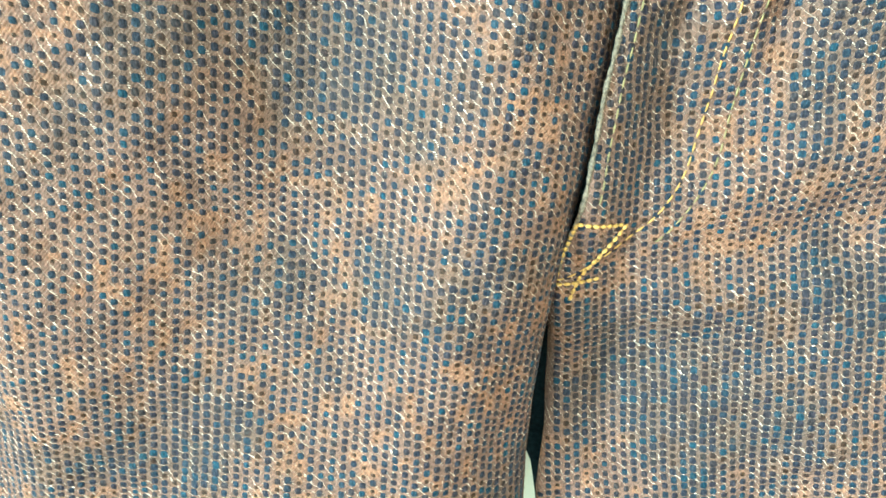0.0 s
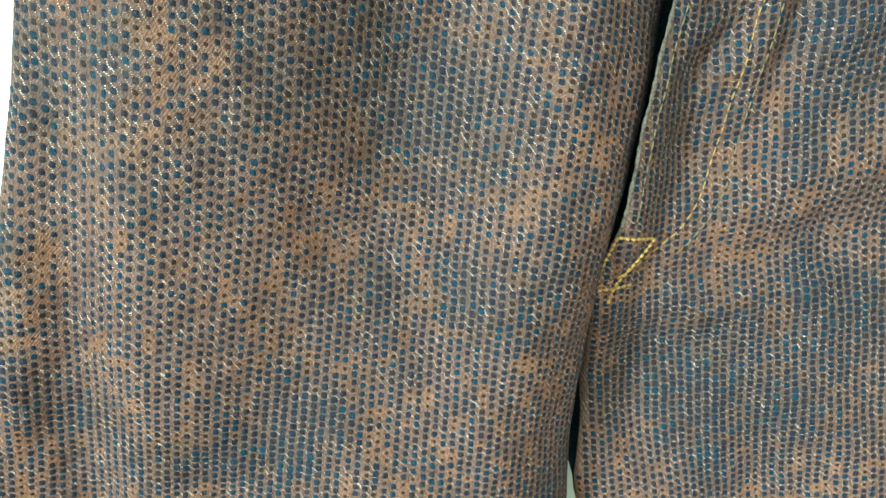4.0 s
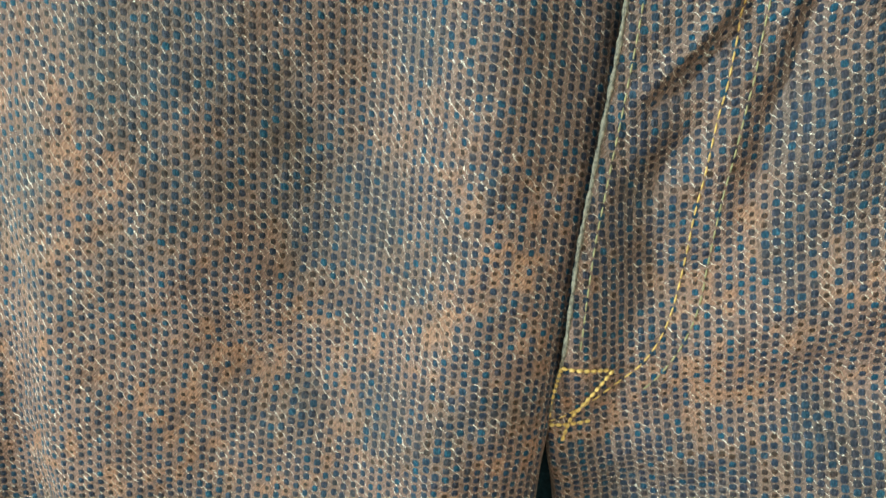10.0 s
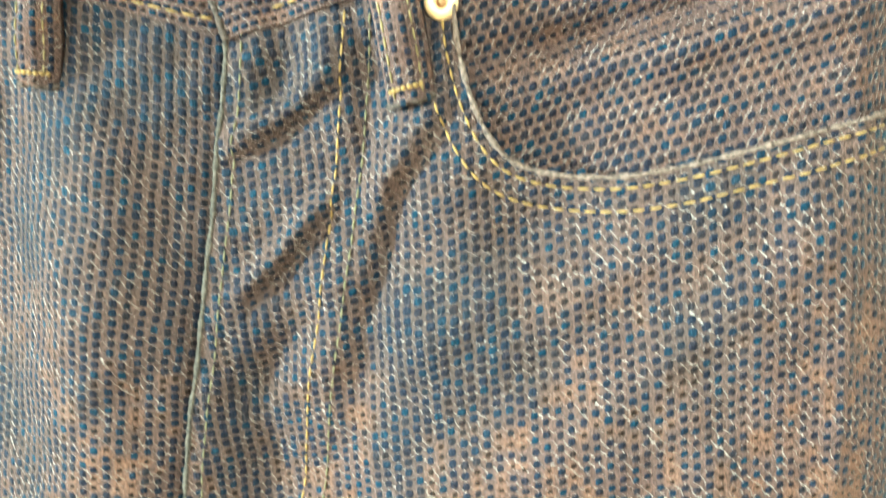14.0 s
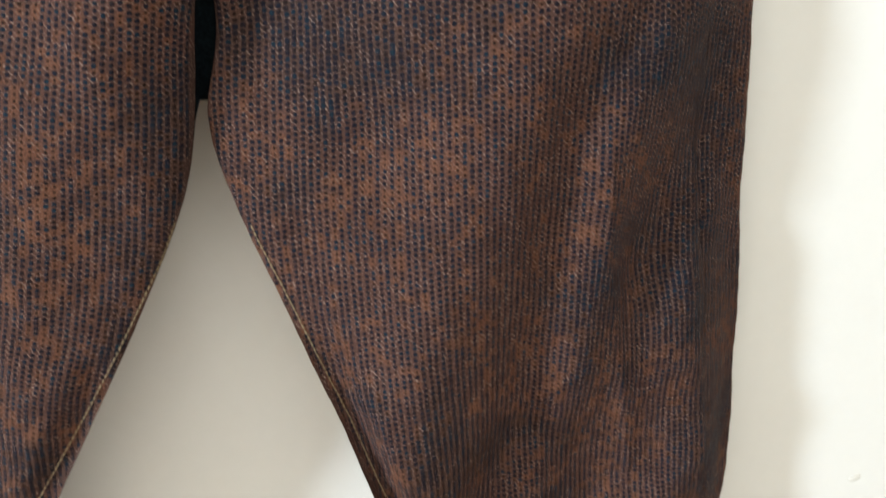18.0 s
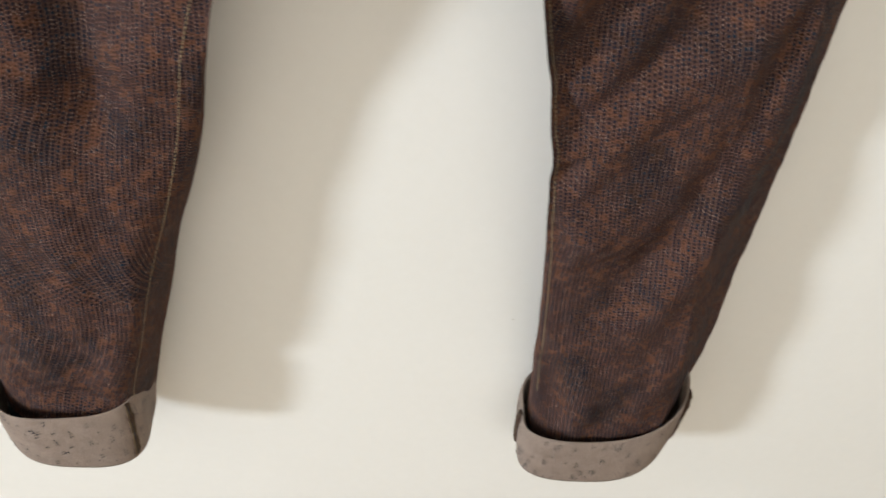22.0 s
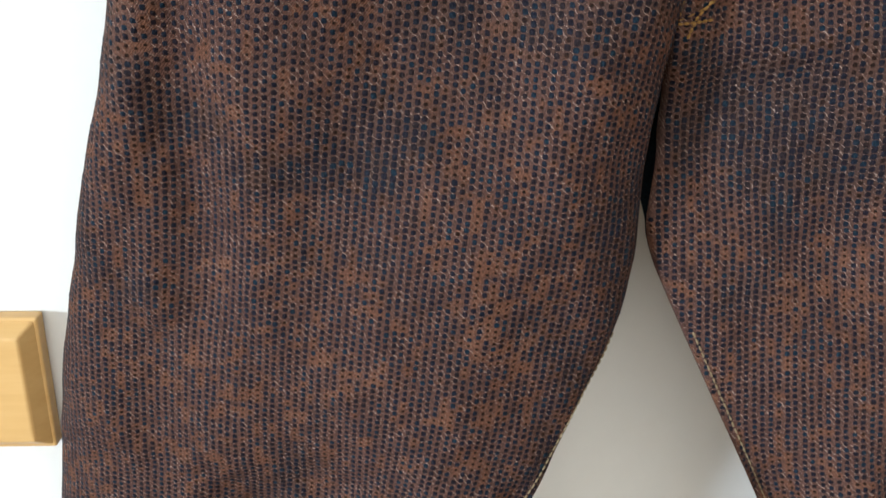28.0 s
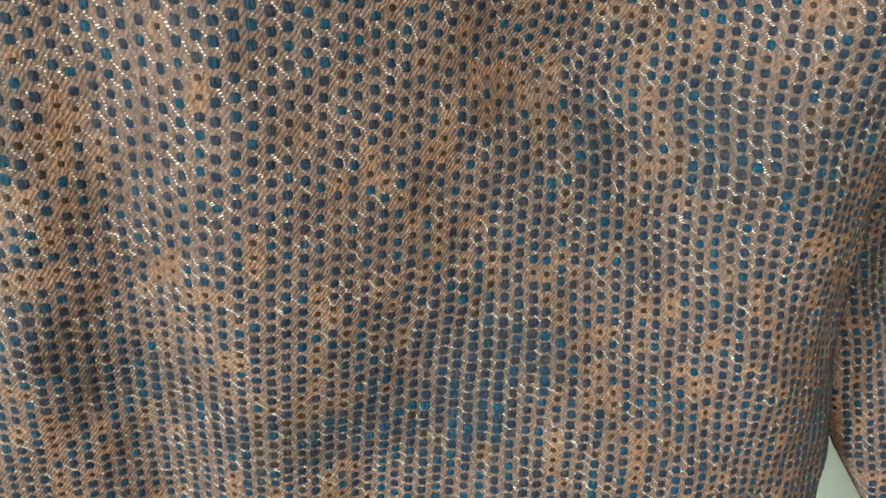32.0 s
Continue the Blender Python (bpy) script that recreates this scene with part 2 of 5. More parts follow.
FRAY = plain("frayed_fold", (0.150, 0.092, 0.070), 0.95, 0, 1.0, 900.0, 0.0010, 0.8, 0.05)
# near-black colour that paints the shade inside and behind the jeans
GAP_SHADE = plain("painted_inner_shade", (0.010, 0.015, 0.018), 0.9, 0, 0.5, 600.0, 0.0004, 0.4, 0.05)
PEWTER = plain("antique_pewter", (0.085, 0.072, 0.056), 0.48, 1.0, 0.35, 900.0, 0.0002, 0.3)
PEWTER_DARK = plain("dark_pewter", (0.045, 0.042, 0.038), 0.5, 1.0, 0.2, 900.0)
IRON = plain("bright_washer", (0.76, 0.63, 0.43), 0.42, 0.35, 0.15, 500.0, 0.0002, 0.12)
COPPER = plain("copper_washer", (0.72, 0.42, 0.20), 0.40, 0.5, 0.15, 500.0, 0.0002, 0.15)
COPPER_PIN = plain("worn_copper_pin", (0.25, 0.12, 0.05), 0.45, 0.8)
WALL = wall_paint()
# unseen room tones: pale ceiling, darker walls and floor, so bounce comes from above
CEILING = plain("ceiling_paint", (0.84, 0.82, 0.77), 0.8, 0, 0.1, 30.0, 0.0006, 0.03)
ROOM = plain("room_paint", (0.56, 0.53, 0.47), 0.7, 0, 0.1, 30.0, 0.0006, 0.05)
FLOOR = plain("floor_boards", (0.32, 0.22, 0.13), 0.5, 0, 0.1, 6.0, 0.0006, 0.25)
CREAM = plain("cream_frame_paint", (0.70, 0.60, 0.36), 0.5, 0, 0.08, 40.0, 0.0005, 0.06)
BEECH = oiled_wood()
PLASTIC = plain("white_plastic", (0.80, 0.79, 0.76), 0.35, 0, 0.03, 300.0, 0.0002, 0.04)
TAG = plain("white_woven_tag", (0.75, 0.74, 0.70), 0.8, 0, 0.4, 900.0, 0.0003, 0.1)
LINT = plain("chipped_paint", (0.70, 0.68, 0.63), 0.6)

# ---------------------------------------------------------------- mesh helpers


def raw_mesh(name, verts, faces, mat, smooth=True):
    me = bpy.data.meshes.new(name)
    me.from_pydata([tuple(v) for v in verts], [], [tuple(f) for f in faces])
    me.materials.append(mat)
    if smooth:
        me.polygons.foreach_set("use_smooth", [True] * len(me.polygons))
    me.update()
    return me


def part_mesh(name, me, parent, label="", kind=""):
    ob = new(name, me)
    ob.parent = parent
    if label or kind:
        tagged(ob, label, "", "", kind)
    return ob


def part(name, bm, mat, parent, label="", smooth=False):
    me = bpy.data.meshes.new(name)
    bm.to_mesh(me)
    bm.free()
    me.materials.append(mat)
    if smooth:
        for p in me.polygons:
            p.use_smooth = True
    return part_mesh(name, me, parent, label)


def box(lo, hi, bevel=0.0, segments=2):
    bm = bmesh.new()
    bmesh.ops.create_cube(bm, size=1)
    for v in bm.verts:
        v.co = Vector([lo[k] + (v.co[k] + 0.5) * (hi[k] - lo[k]) for k in range(3)])
    if bevel:
        bmesh.ops.bevel(bm, geom=bm.edges[:], offset=bevel, segments=segments, affect="EDGES", profile=0.5)
    return bm


def lathe(profile, steps=40):
    """A turned body round -y: profile of (radius, height towards the viewer)."""
    bm = bmesh.new()
    rings = []
    for r, h in profile:
        rings.append([bm.verts.new((r * math.cos(2 * math.pi * k / steps), -h, r * math.sin(2 * math.pi * k / steps))) for k in range(steps)])
    for a, b in zip(rings, rings[1:]):
        for k in range(steps):
            bm.faces.new((a[k], a[(k + 1) % steps], b[(k + 1) % steps], b[k]))
    bm.faces.new(rings[-1])
    bm.faces.new(rings[0][::-1])
    bmesh.ops.recalc_face_normals(bm, faces=bm.faces[:])
    return bm


# ---------------------------------------------------------------- the room
WALL_Y = 0.343


def structure(name, bm, mat, label, category):
    me = bpy.data.meshes.new(name)
    bm.to_mesh(me)
    bm.free()
    me.materials.append(mat)
    return tagged(new(name, me), label, category, "", "structure")


structure("wall_north", box((-0.322, WALL_Y, 0.0), (2.6, WALL_Y + 0.12, 2.6), 0.012, 4), WALL,
          "smooth white painted wall behind the hanging jeans", "wall")
structure("door_frame", box((-0.45, WALL_Y + 0.004, 0.0), (-0.343, WALL_Y + 0.12, 2.6), 0.004, 2), CREAM,
          "cream painted door frame beside the white wall", "door frame")
structure("wall_recess", box((-0.46, WALL_Y + 0.10, 0.0), (-0.30, WALL_Y + 0.16, 2.6)), WALL,
          "shaded white recess between wall and frame", "wall")
structure("wall_north_2", box((-4.2, WALL_Y + 0.01, 0.0), (-0.452, WALL_Y + 0.12, 2.6)), ROOM, "plain pale wall beyond the door frame", "wall")
# unseen shell, added to shape the light bounced onto the jeans
structure("wall_east", box((2.6, -3.0, 0.0), (2.72, WALL_Y + 0.12, 2.6)), ROOM, "unseen pale side wall", "wall")
structure("floor", box((-4.2, -3.0, -0.1), (2.72, WALL_Y + 0.12, 0.0)), FLOOR, "unseen brown wooden floor", "floor")
structure("ceiling", box((-4.2, -3.0, 2.6), (2.72, WALL_Y + 0.12, 2.7)), CEILING, "unseen pale ceiling that bounces light down", "ceiling")


def wall_with_hole(name, axis, at, span, hole, label):
    """A wall across x or y with one window opening through it."""
    bm = bmesh.new()
    (a0, a1), (h0, h1, z0, z1) = span, hole
    for lo, hi, b0, b1 in ((a0, h0, 0, 2.6), (h1, a1, 0, 2.6), (h0, h1, 0, z0), (h0, h1, z1, 2.6)):
        b = box((lo, at, b0), (hi, at + 0.12, b1)) if axis == "x" else box((at, lo, b0), (at + 0.12, hi, b1))
        me = bpy.data.meshes.new("piece")
        b.to_mesh(me)
        b.free()
        bm.from_mesh(me)
        bpy.data.meshes.remove(me)
    return structure(name, bm, ROOM, label, "wall")


wall_with_hole("wall_west", "y", -4.2, (-3.0, WALL_Y + 0.12), (-2.5, -1.6, 0.95, 1.85), "unseen pale side wall with a small window")
# unseen wall whose wide opening is made for the fill light
wall_with_hole("wall_south", "x", -3.0, (-4.2, 2.72), (-1.7, 2.1, 1.6, 2.5), "unseen pale wall, opened for the added fill light")

# ---------------------------------------------------------------- the jeans: shape
EDGE_Y = 0.300
Z_HEM, Z_TOP = 0.535, 1.414


def curve_of(points, soft=0.016):
    """A smoothed curve through (z, x) points."""
    p = np.array(sorted(points), float)

    def f(z):
        z = np.asarray(z, float)
        return sum(np.interp(z + d, p[:, 0], p[:, 1]) for d in (-soft, -soft / 2, 0.0, soft / 2, soft)) / 5
    return f


L_OUT = curve_of([(0.50, -0.236), (0.575, -0.236), (0.62, -0.239), (0.69, -0.231), (0.80, -0.222), (0.90, -0.211), (1.0, -0.199), (1.05, -0.191), (1.10, -0.179), (1.15, -0.1655),
                  (1.175, -0.1590), (1.223, -0.1425), (1.245, -0.1345), (1.284, -0.1235), (1.305, -0.1195), (1.35, -0.116), (1.42, -0.114), (1.50, -0.112)])
L_OUT_Y = curve_of([(0.50, 0.305), (0.575, 0.311), (0.64, 0.318), (0.75, 0.323), (0.84, 0.330), (1.0, 0.331), (1.06, 0.322), (1.10, 0.313), (1.15, 0.305), (1.175, 0.300), (1.223, 0.290),
                    (1.25, 0.286), (1.284, 0.281), (1.305, 0.280), (1.50, 0.280)])
L_IN = curve_of([(0.50, -0.116), (0.58, -0.101), (0.64, -0.087), (0.70, -0.0745), (0.73, -0.067), (0.76, -0.057), (0.79, -0.0485), (0.82, -0.041), (0.85, -0.0346),
                 (0.88, -0.030), (0.91, -0.025), (0.94, -0.0195), (0.97, -0.0105), (1.0, 0.0035), (1.03, 0.0165), (1.06, 0.030), (1.09, 0.042), (1.12, 0.0540),
                 (1.145, 0.0602), (1.172, 0.0612), (1.21, 0.0620), (1.243, 0.067), (1.265, 0.074), (1.30, 0.080), (1.365, 0.090), (1.42, 0.098)])
R_IN = curve_of([(0.50, 0.226), (0.58, 0.220), (0.61, 0.2145), (0.64, 0.211), (0.67, 0.2075), (0.70, 0.204), (0.73, 0.200), (0.76, 0.1955), (0.79, 0.1905), (0.802, 0.1885), (0.82, 0.1865),
                 (0.841, 0.1850), (0.852, 0.1825), (0.864, 0.1785), (0.885, 0.1760), (0.897, 0.1745), (0.91, 0.1690), (0.94, 0.1610), (0.97, 0.1535), (1.0, 0.1405), (1.03, 0.1275), (1.06, 0.1125), (1.09, 0.0972), (1.12, 0.0818),
                 (1.147, 0.0690), (1.16, 0.0656), (1.172, 0.0656), (1.186, 0.0684), (1.205, 0.0690), (1.218, 0.0680), (1.232, 0.0655), (1.243, 0.066), (1.263, 0.070),
                 (1.30, 0.0735), (1.333, 0.079), (1.365, 0.084), (1.40, 0.088), (1.43, 0.090)], 0.007)
# how far from the viewer the inner edges lie
L_IN_Y = curve_of([(0.50, 0.315), (0.58, 0.318), (0.65, 0.330), (0.70, 0.325), (0.76, 0.305), (0.82, 0.290), (0.88, 0.270), (0.94, 0.256), (1.0, 0.255), (1.06, 0.264),
                   (1.12, 0.271), (1.17, 0.280), (1.22, 0.282), (1.30, 0.29)])
R_IN_Y = curve_of([(0.50, 0.305), (0.58, 0.305), (0.64, 0.287), (0.70, 0.281), (0.73, 0.279), (0.76, 0.273), (0.80, 0.267), (0.91, 0.260), (0.96, 0.250), (1.0, 0.247), (1.06, 0.255), (1.12, 0.269), (1.17, 0.286), (1.30, 0.286)])
R_OUT = curve_of([(0.50, 0.364), (0.56, 0.367), (0.61, 0.3715), (0.676, 0.372), (0.774, 0.3695), (0.848, 0.366), (0.929, 0.3625), (0.993, 0.357), (1.062, 0.346),
                  (1.117, 0.335), (1.192, 0.324), (1.241, 0.316), (1.287, 0.3075), (1.331, 0.2985), (1.42, 0.289), (1.50, 0.286)])
R_OUT_Y = curve_of([(0.50, 0.312), (0.58, 0.317), (0.68, 0.326), (1.20, 0.326), (1.25, 0.322), (1.33, 0.308), (1.40, 0.301), (1.50, 0.300)])
SEAM = [(-0.14, 1.500), (-0.08, 1.475), (-0.019, 1.448), (0.022, 1.432), (0.04, 1.426), (0.084, 1.414), (0.095, 1.413), (0.126, 1.423),
        (0.147, 1.430), (0.177, 1.442), (0.232, 1.466), (0.30, 1.492)]


def seam_z(x):
    p = np.array(SEAM)
    return sum(np.interp(np.asarray(x) + d, p[:, 0], p[:, 1]) for d in (-0.008, 0, 0.008)) / 3


def step(a, b, v):
    u = np.clip((v - a) / (b - a), 0, 1)
    return u * u * (3 - 2 * u)


def lifted(x, zc):
    """The true height of cloth height zc: the waist sags between its hung sides."""
    return zc + (seam_z(x) - Z_TOP) * step(1.20, Z_TOP, zc)


# folds: x, z, x, z, half width, height towards the viewer
WAIST_FOLDS_L = [
    (0.022, 1.41, 0.014, 1.32, 0.009, -0.0035),
]
FLY_FOLDS_L = [
    (0.005, 1.34, -0.006, 1.265, 0.012, -0.0026), (0.05, 1.42, 0.046, 1.27, 0.013, 0.006), (-0.03, 1.36, -0.05, 1.24, 0.02, 0.003),
]
HIP_FOLDS_L = [
    (0.04, 1.31, 0.036, 1.23, 0.012, 0.0022), (-0.107, 1.29, -0.11, 1.13, 0.008, -0.0024), (-0.09, 1.29, -0.092, 1.12, 0.012, 0.003),
    (-0.128, 1.29, -0.133, 1.13, 0.009, 0.003), (-0.06, 1.262, 0.01, 1.246, 0.006, -0.0016), (-0.02, 1.24, 0.045, 1.236, 0.008, 0.0012),
    (-0.07, 1.285, 0.02, 1.262, 0.007, 0.0012),
]
THIGH_FOLDS_L = [
    (-0.045, 1.22, -0.06, 1.14, 0.018, -0.003), (0.005, 1.2, -0.005, 1.1, 0.016, 0.003), (-0.103, 1.03, -0.089, 0.972, 0.012, -0.0040),
    (-0.124, 1.012, -0.120, 0.955, 0.012, 0.0028), (-0.06, 1.05, -0.05, 0.93, 0.014, 0.003), (-0.135, 1.10, -0.137, 1.05, 0.012, -0.004),
]
KNEE_FOLDS_L = [
    (-0.089, 0.972, -0.095, 0.930, 0.011, -0.0040), (-0.168, 0.917, -0.138, 0.894, 0.009, -0.0050), (-0.135, 0.882, -0.07, 0.892, 0.011, 0.004),
    (-0.045, 0.87, -0.075, 0.8, 0.012, -0.003),
]
SHIN_FOLDS_L = [
    (-0.15, 0.82, -0.1, 0.7, 0.018, 0.003), (-0.11, 0.76, -0.13, 0.62, 0.012, -0.003), (-0.19, 0.575, -0.12, 0.565, 0.01, -0.005),
    (-0.2, 0.66, -0.16, 0.6, 0.012, 0.003), (-0.11, 0.66, -0.13, 0.58, 0.01, 0.003),
]
FOLDS_L = WAIST_FOLDS_L + FLY_FOLDS_L + HIP_FOLDS_L + THIGH_FOLDS_L + KNEE_FOLDS_L + SHIN_FOLDS_L
WAIST_FOLDS_R = [
    (0.090, 1.385, 0.116, 1.396, 0.0026, 0.0016), (0.091, 1.380, 0.118, 1.391, 0.0016, -0.0014), (0.104, 1.408, 0.099, 1.393, 0.0050, -0.0020),
    (0.098, 1.41, 0.094, 1.385, 0.004, 0.0012), (0.127, 1.40, 0.125, 1.36, 0.003, -0.0014), (0.148, 1.377, 0.135, 1.363, 0.0020, -0.0013),
    (0.141, 1.378, 0.127, 1.360, 0.004, 0.0026), (0.116, 1.41, 0.113, 1.392, 0.004, 0.0014),
]
FLY_FOLDS_R = [
    (0.093, 1.341, 0.116, 1.361, 0.0018, -0.0018), (0.093, 1.346, 0.115, 1.366, 0.0026, 0.0018), (0.135, 1.363, 0.127, 1.333, 0.0024, -0.0017),
    (0.117, 1.34, 0.113, 1.3, 0.007, 0.0014), (0.108, 1.335, 0.09, 1.315, 0.004, -0.0020), (0.126, 1.333, 0.121, 1.305, 0.005, -0.0022),
    (0.138, 1.346, 0.195, 1.336, 0.008, -0.0024), (0.15, 1.332, 0.23, 1.322, 0.012, 0.0030), (0.185, 1.318, 0.225, 1.33, 0.006, -0.0020),
]
HIP_FOLDS_R = [
    (0.088, 1.3, 0.1, 1.285, 0.006, -0.002), (0.1, 1.262, 0.2, 1.3, 0.012, 0.003), (0.11, 1.245, 0.19, 1.268, 0.01, -0.0025),
    (0.075, 1.228, 0.14, 1.24, 0.008, 0.0016), (0.08, 1.212, 0.13, 1.222, 0.008, -0.0013),
]
THIGH_FOLDS_R = [
    (0.272, 1.265, 0.244, 1.211, 0.012, -0.0048), (0.244, 1.211, 0.228, 1.165, 0.012, -0.0062), (0.228, 1.165, 0.226, 1.11, 0.013, -0.0060),
    (0.226, 1.11, 0.213, 1.0, 0.015, -0.0075), (0.205, 1.2, 0.195, 1.1, 0.016, 0.0030), (0.29, 1.2, 0.285, 1.1, 0.016, -0.003),
    (0.17, 1.17, 0.16, 1.06, 0.02, 0.003),
]
KNEE_FOLDS_R = [
    (0.216, 1.0, 0.184, 0.905, 0.012, -0.0080), (0.311, 0.940, 0.238, 0.880, 0.012, 0.0036), (0.238, 0.880, 0.198, 0.808, 0.010, 0.0032),
    (0.198, 0.866, 0.236, 0.910, 0.008, -0.0030), (0.236, 0.910, 0.278, 0.962, 0.010, -0.0030), (0.176, 0.892, 0.198, 0.866, 0.006, -0.0045),
    (0.188, 0.822, 0.206, 0.838, 0.005, -0.0040), (0.330, 0.965, 0.312, 0.900, 0.009, -0.0060), (0.165, 1.0, 0.165, 0.93, 0.012, 0.003),
]
SHIN_FOLDS_R = [
    (0.312, 0.900, 0.295, 0.811, 0.011, -0.0048), (0.295, 0.811, 0.255, 0.70, 0.014, -0.0050), (0.32, 0.8, 0.27, 0.66, 0.014, 0.005),
    (0.228, 0.62, 0.242, 0.535, 0.009, -0.006), (0.255, 0.62, 0.262, 0.54, 0.01, 0.003), (0.33, 0.66, 0.305, 0.58, 0.012, 0.003),
    (0.3, 0.61, 0.285, 0.55, 0.01, -0.003),
]
FOLDS_R = WAIST_FOLDS_R + FLY_FOLDS_R + HIP_FOLDS_R + THIGH_FOLDS_R + KNEE_FOLDS_R + SHIN_FOLDS_R


# broad hollows (+) and swells (-) of the hanging legs: x, z, half widths, depth
HOLLOWS_L = [
    (-0.090, 0.98, 0.045, 0.08, 0.0243), (-0.010, 1.28, 0.045, 0.08, 0.0188), (-0.110, 1.16, 0.045, 0.08, 0.0191), (-0.100, 0.88, 0.020, 0.05, 0.0198),
    (0.050, 1.38, 0.030, 0.08, 0.0108), (-0.170, 0.92, 0.045, 0.05, -0.0109), (0.030, 1.20, 0.020, 0.05, -0.0076), (-0.060, 1.04, 0.020, 0.03, 0.0100),
    (-0.010, 1.00, 0.030, 0.08, -0.0130), (-0.130, 0.68, 0.020, 0.05, -0.0092),
]
HOLLOWS_R = [
    (0.340, 0.94, 0.030, 0.08, -0.0225), (0.100, 1.26, 0.045, 0.08, 0.0116), (0.270, 1.10, 0.020, 0.05, 0.0156), (0.160, 1.00, 0.045, 0.08, -0.0232),
    (0.220, 0.78, 0.045, 0.03, -0.0165), (0.140, 1.16, 0.020, 0.03, 0.0082), (0.290, 0.60, 0.020, 0.05, -0.0070), (0.310, 1.08, 0.020, 0.05, -0.0066),
    (0.150, 1.36, 0.020, 0.05, -0.0066), (0.270, 1.20, 0.045, 0.03, -0.0057), (0.330, 1.00, 0.025, 0.05, -0.0050), (0.327, 0.845, 0.025, 0.03, -0.0075),
    (0.250, 1.26, 0.030, 0.04, 0.0050), (0.315, 1.04, 0.020, 0.02, -0.0040), (0.335, 0.925, 0.020, 0.025, 0.0030), (0.331, 0.96, 0.020, 0.02, -0.0020),
    (0.320, 0.80, 0.020, 0.02, -0.0030),
]


def hollow_sum(hollows, x, z, d_in, d_out):
    total = sum(d * np.exp(-((x - a) / wa) ** 2 - ((z - b) / wb) ** 2) for a, b, wa, wb, d in hollows)
    return total * step(0, 0.022, d_in) * step(0, 0.03, d_out)


FLAT = {"folds": 1.0}


def fold_sum(folds, x, z):
    out = np.zeros_like(x)
    for x0, z0, x1, z1, w, h in folds:
        dx, dz = x1 - x0, z1 - z0
        n = dx * dx + dz * dz
        u = ((x - x0) * dx + (z - z0) * dz) / n
        near = np.clip(u, 0, 1)
        d2 = (x - x0 - near * dx) ** 2 + (z - z0 - near * dz) ** 2
        out += (1.9 + 0.7 * step(1.29, 1.34, z)) * h * np.exp(-d2 / (2 * w * w)) * (0.55 + 0.45 * np.sin(np.pi * np.clip(near, 0.02, 0.98)))
    return out * FLAT["folds"]


def rounded(d, r):
    return np.sqrt(np.clip(1 - (1 - np.clip(d / r, 0, 1)) ** 2, 0, 1))


def ripple(x, z, k):
    return 1.6 * FLAT["folds"] * (0.0010 * np.sin(61 * x + 23 * z + k) * np.sin(37 * z - 19 * x + 2 * k) + 0.0006 * np.sin(140 * x + 55 * z + 3 * k) * np.sin(90 * z + k)
            + 0.00035 * np.sin(290 * x - 120 * z + k) * np.sin(210 * z + 2 * k))


def front_left(x, zc):
    z = lifted(x, zc)
    below = 1 - step(1.19, 1.27, zc)
    d_in = L_IN(zc) - x
    depth = 0.041 - 0.006 * step(1.30, 1.42, zc) - 0.004 * step(1.1, 0.9, zc)
    y = L_OUT_Y(zc) - (depth + L_OUT_Y(zc) - EDGE_Y) * rounded(x - L_OUT(zc), 0.115 - 0.03 * step(1.0, 0.8, zc) - 0.05 * step(1.1, 1.3, zc))
    y += 0.030 * (1 - below) * (1 - rounded(d_in, 0.022 + 0.014 * step(1.28, 1.36, zc)))
    near = below * (1 - rounded(d_in, (0.018 + 0.024 * step(1.05, 1.13, zc) + 0.022 * step(0.265, 0.325, L_IN_Y(zc))) * (1 - 0.5 * step(0.78, 0.68, zc))))
    y = y * (1 - near) + L_IN_Y(zc) * near
    y += 0.014 * np.exp(-((x + 0.145) / 0.045) ** 2 - ((z - 1.0) / 0.07) ** 2)
    y += 0.001 * step(0.60, 0.545, zc)
    y += hollow_sum(HOLLOWS_L, x, zc, d_in, x - L_OUT(zc))
    return y - fold_sum(FOLDS_L, x, zc) - ripple(x, z, 0.7)


def front_right(x, zc):
    z = lifted(x, zc)
    below = 1 - step(1.15, 1.20, zc)
    d_in = x - R_IN(zc)
    inner = below + (1 - below) * (1 - 0.40 * (1 - rounded(d_in, 0.09)) * (1 - step(1.20, 1.30, zc)))
    d_out = R_OUT(zc) - x
    wide = np.interp(zc, [0.5, 0.56, 0.64, 0.78, 0.9, 1.1, 1.2, 1.27, 1.36], [0.03, 0.03, 0.045, 0.06, 0.065, 0.085, 0.085, 0.060, 0.045])
    away = np.clip(d_out / wide, 0, 1)
    full = (R_OUT_Y(zc) - 0.275 - 0.010 * step(1.05, 0.90, zc)) * away + 0.014 * rounded(np.clip(d_out - 0.35 * wide, 0, 1), 1.15 * wide)
    y = R_OUT_Y(zc) - full * inner
    near = below * (1 - rounded(d_in, 0.016 + 0.038 * step(1.05, 1.13, zc) + 0.045 * step(0.265, 0.325, R_IN_Y(zc))))
    y = y * (1 - near) + R_IN_Y(zc) * near
    y += 0.026 * np.exp(-((x - 0.275) / 0.050) ** 2 - ((z - 0.99) / 0.075) ** 2)
    y += 0.010 * np.exp(-((x - 0.096) / 0.028) ** 2 - ((z - 1.19) / 0.055) ** 2)
    y += 0.002 * step(0.60, 0.545, zc) * rounded(d_out, 0.03)
    y += hollow_sum(HOLLOWS_R, x, zc, d_in, d_out)
    return y - fold_sum(FOLDS_R, x, zc) - ripple(x, z, 4.1)


def hashed(i, j, seed):
    v = np.sin(i * 127.1 + j * 311.7 + seed * 74.7) * 43758.5453
    return v - np.floor(v)


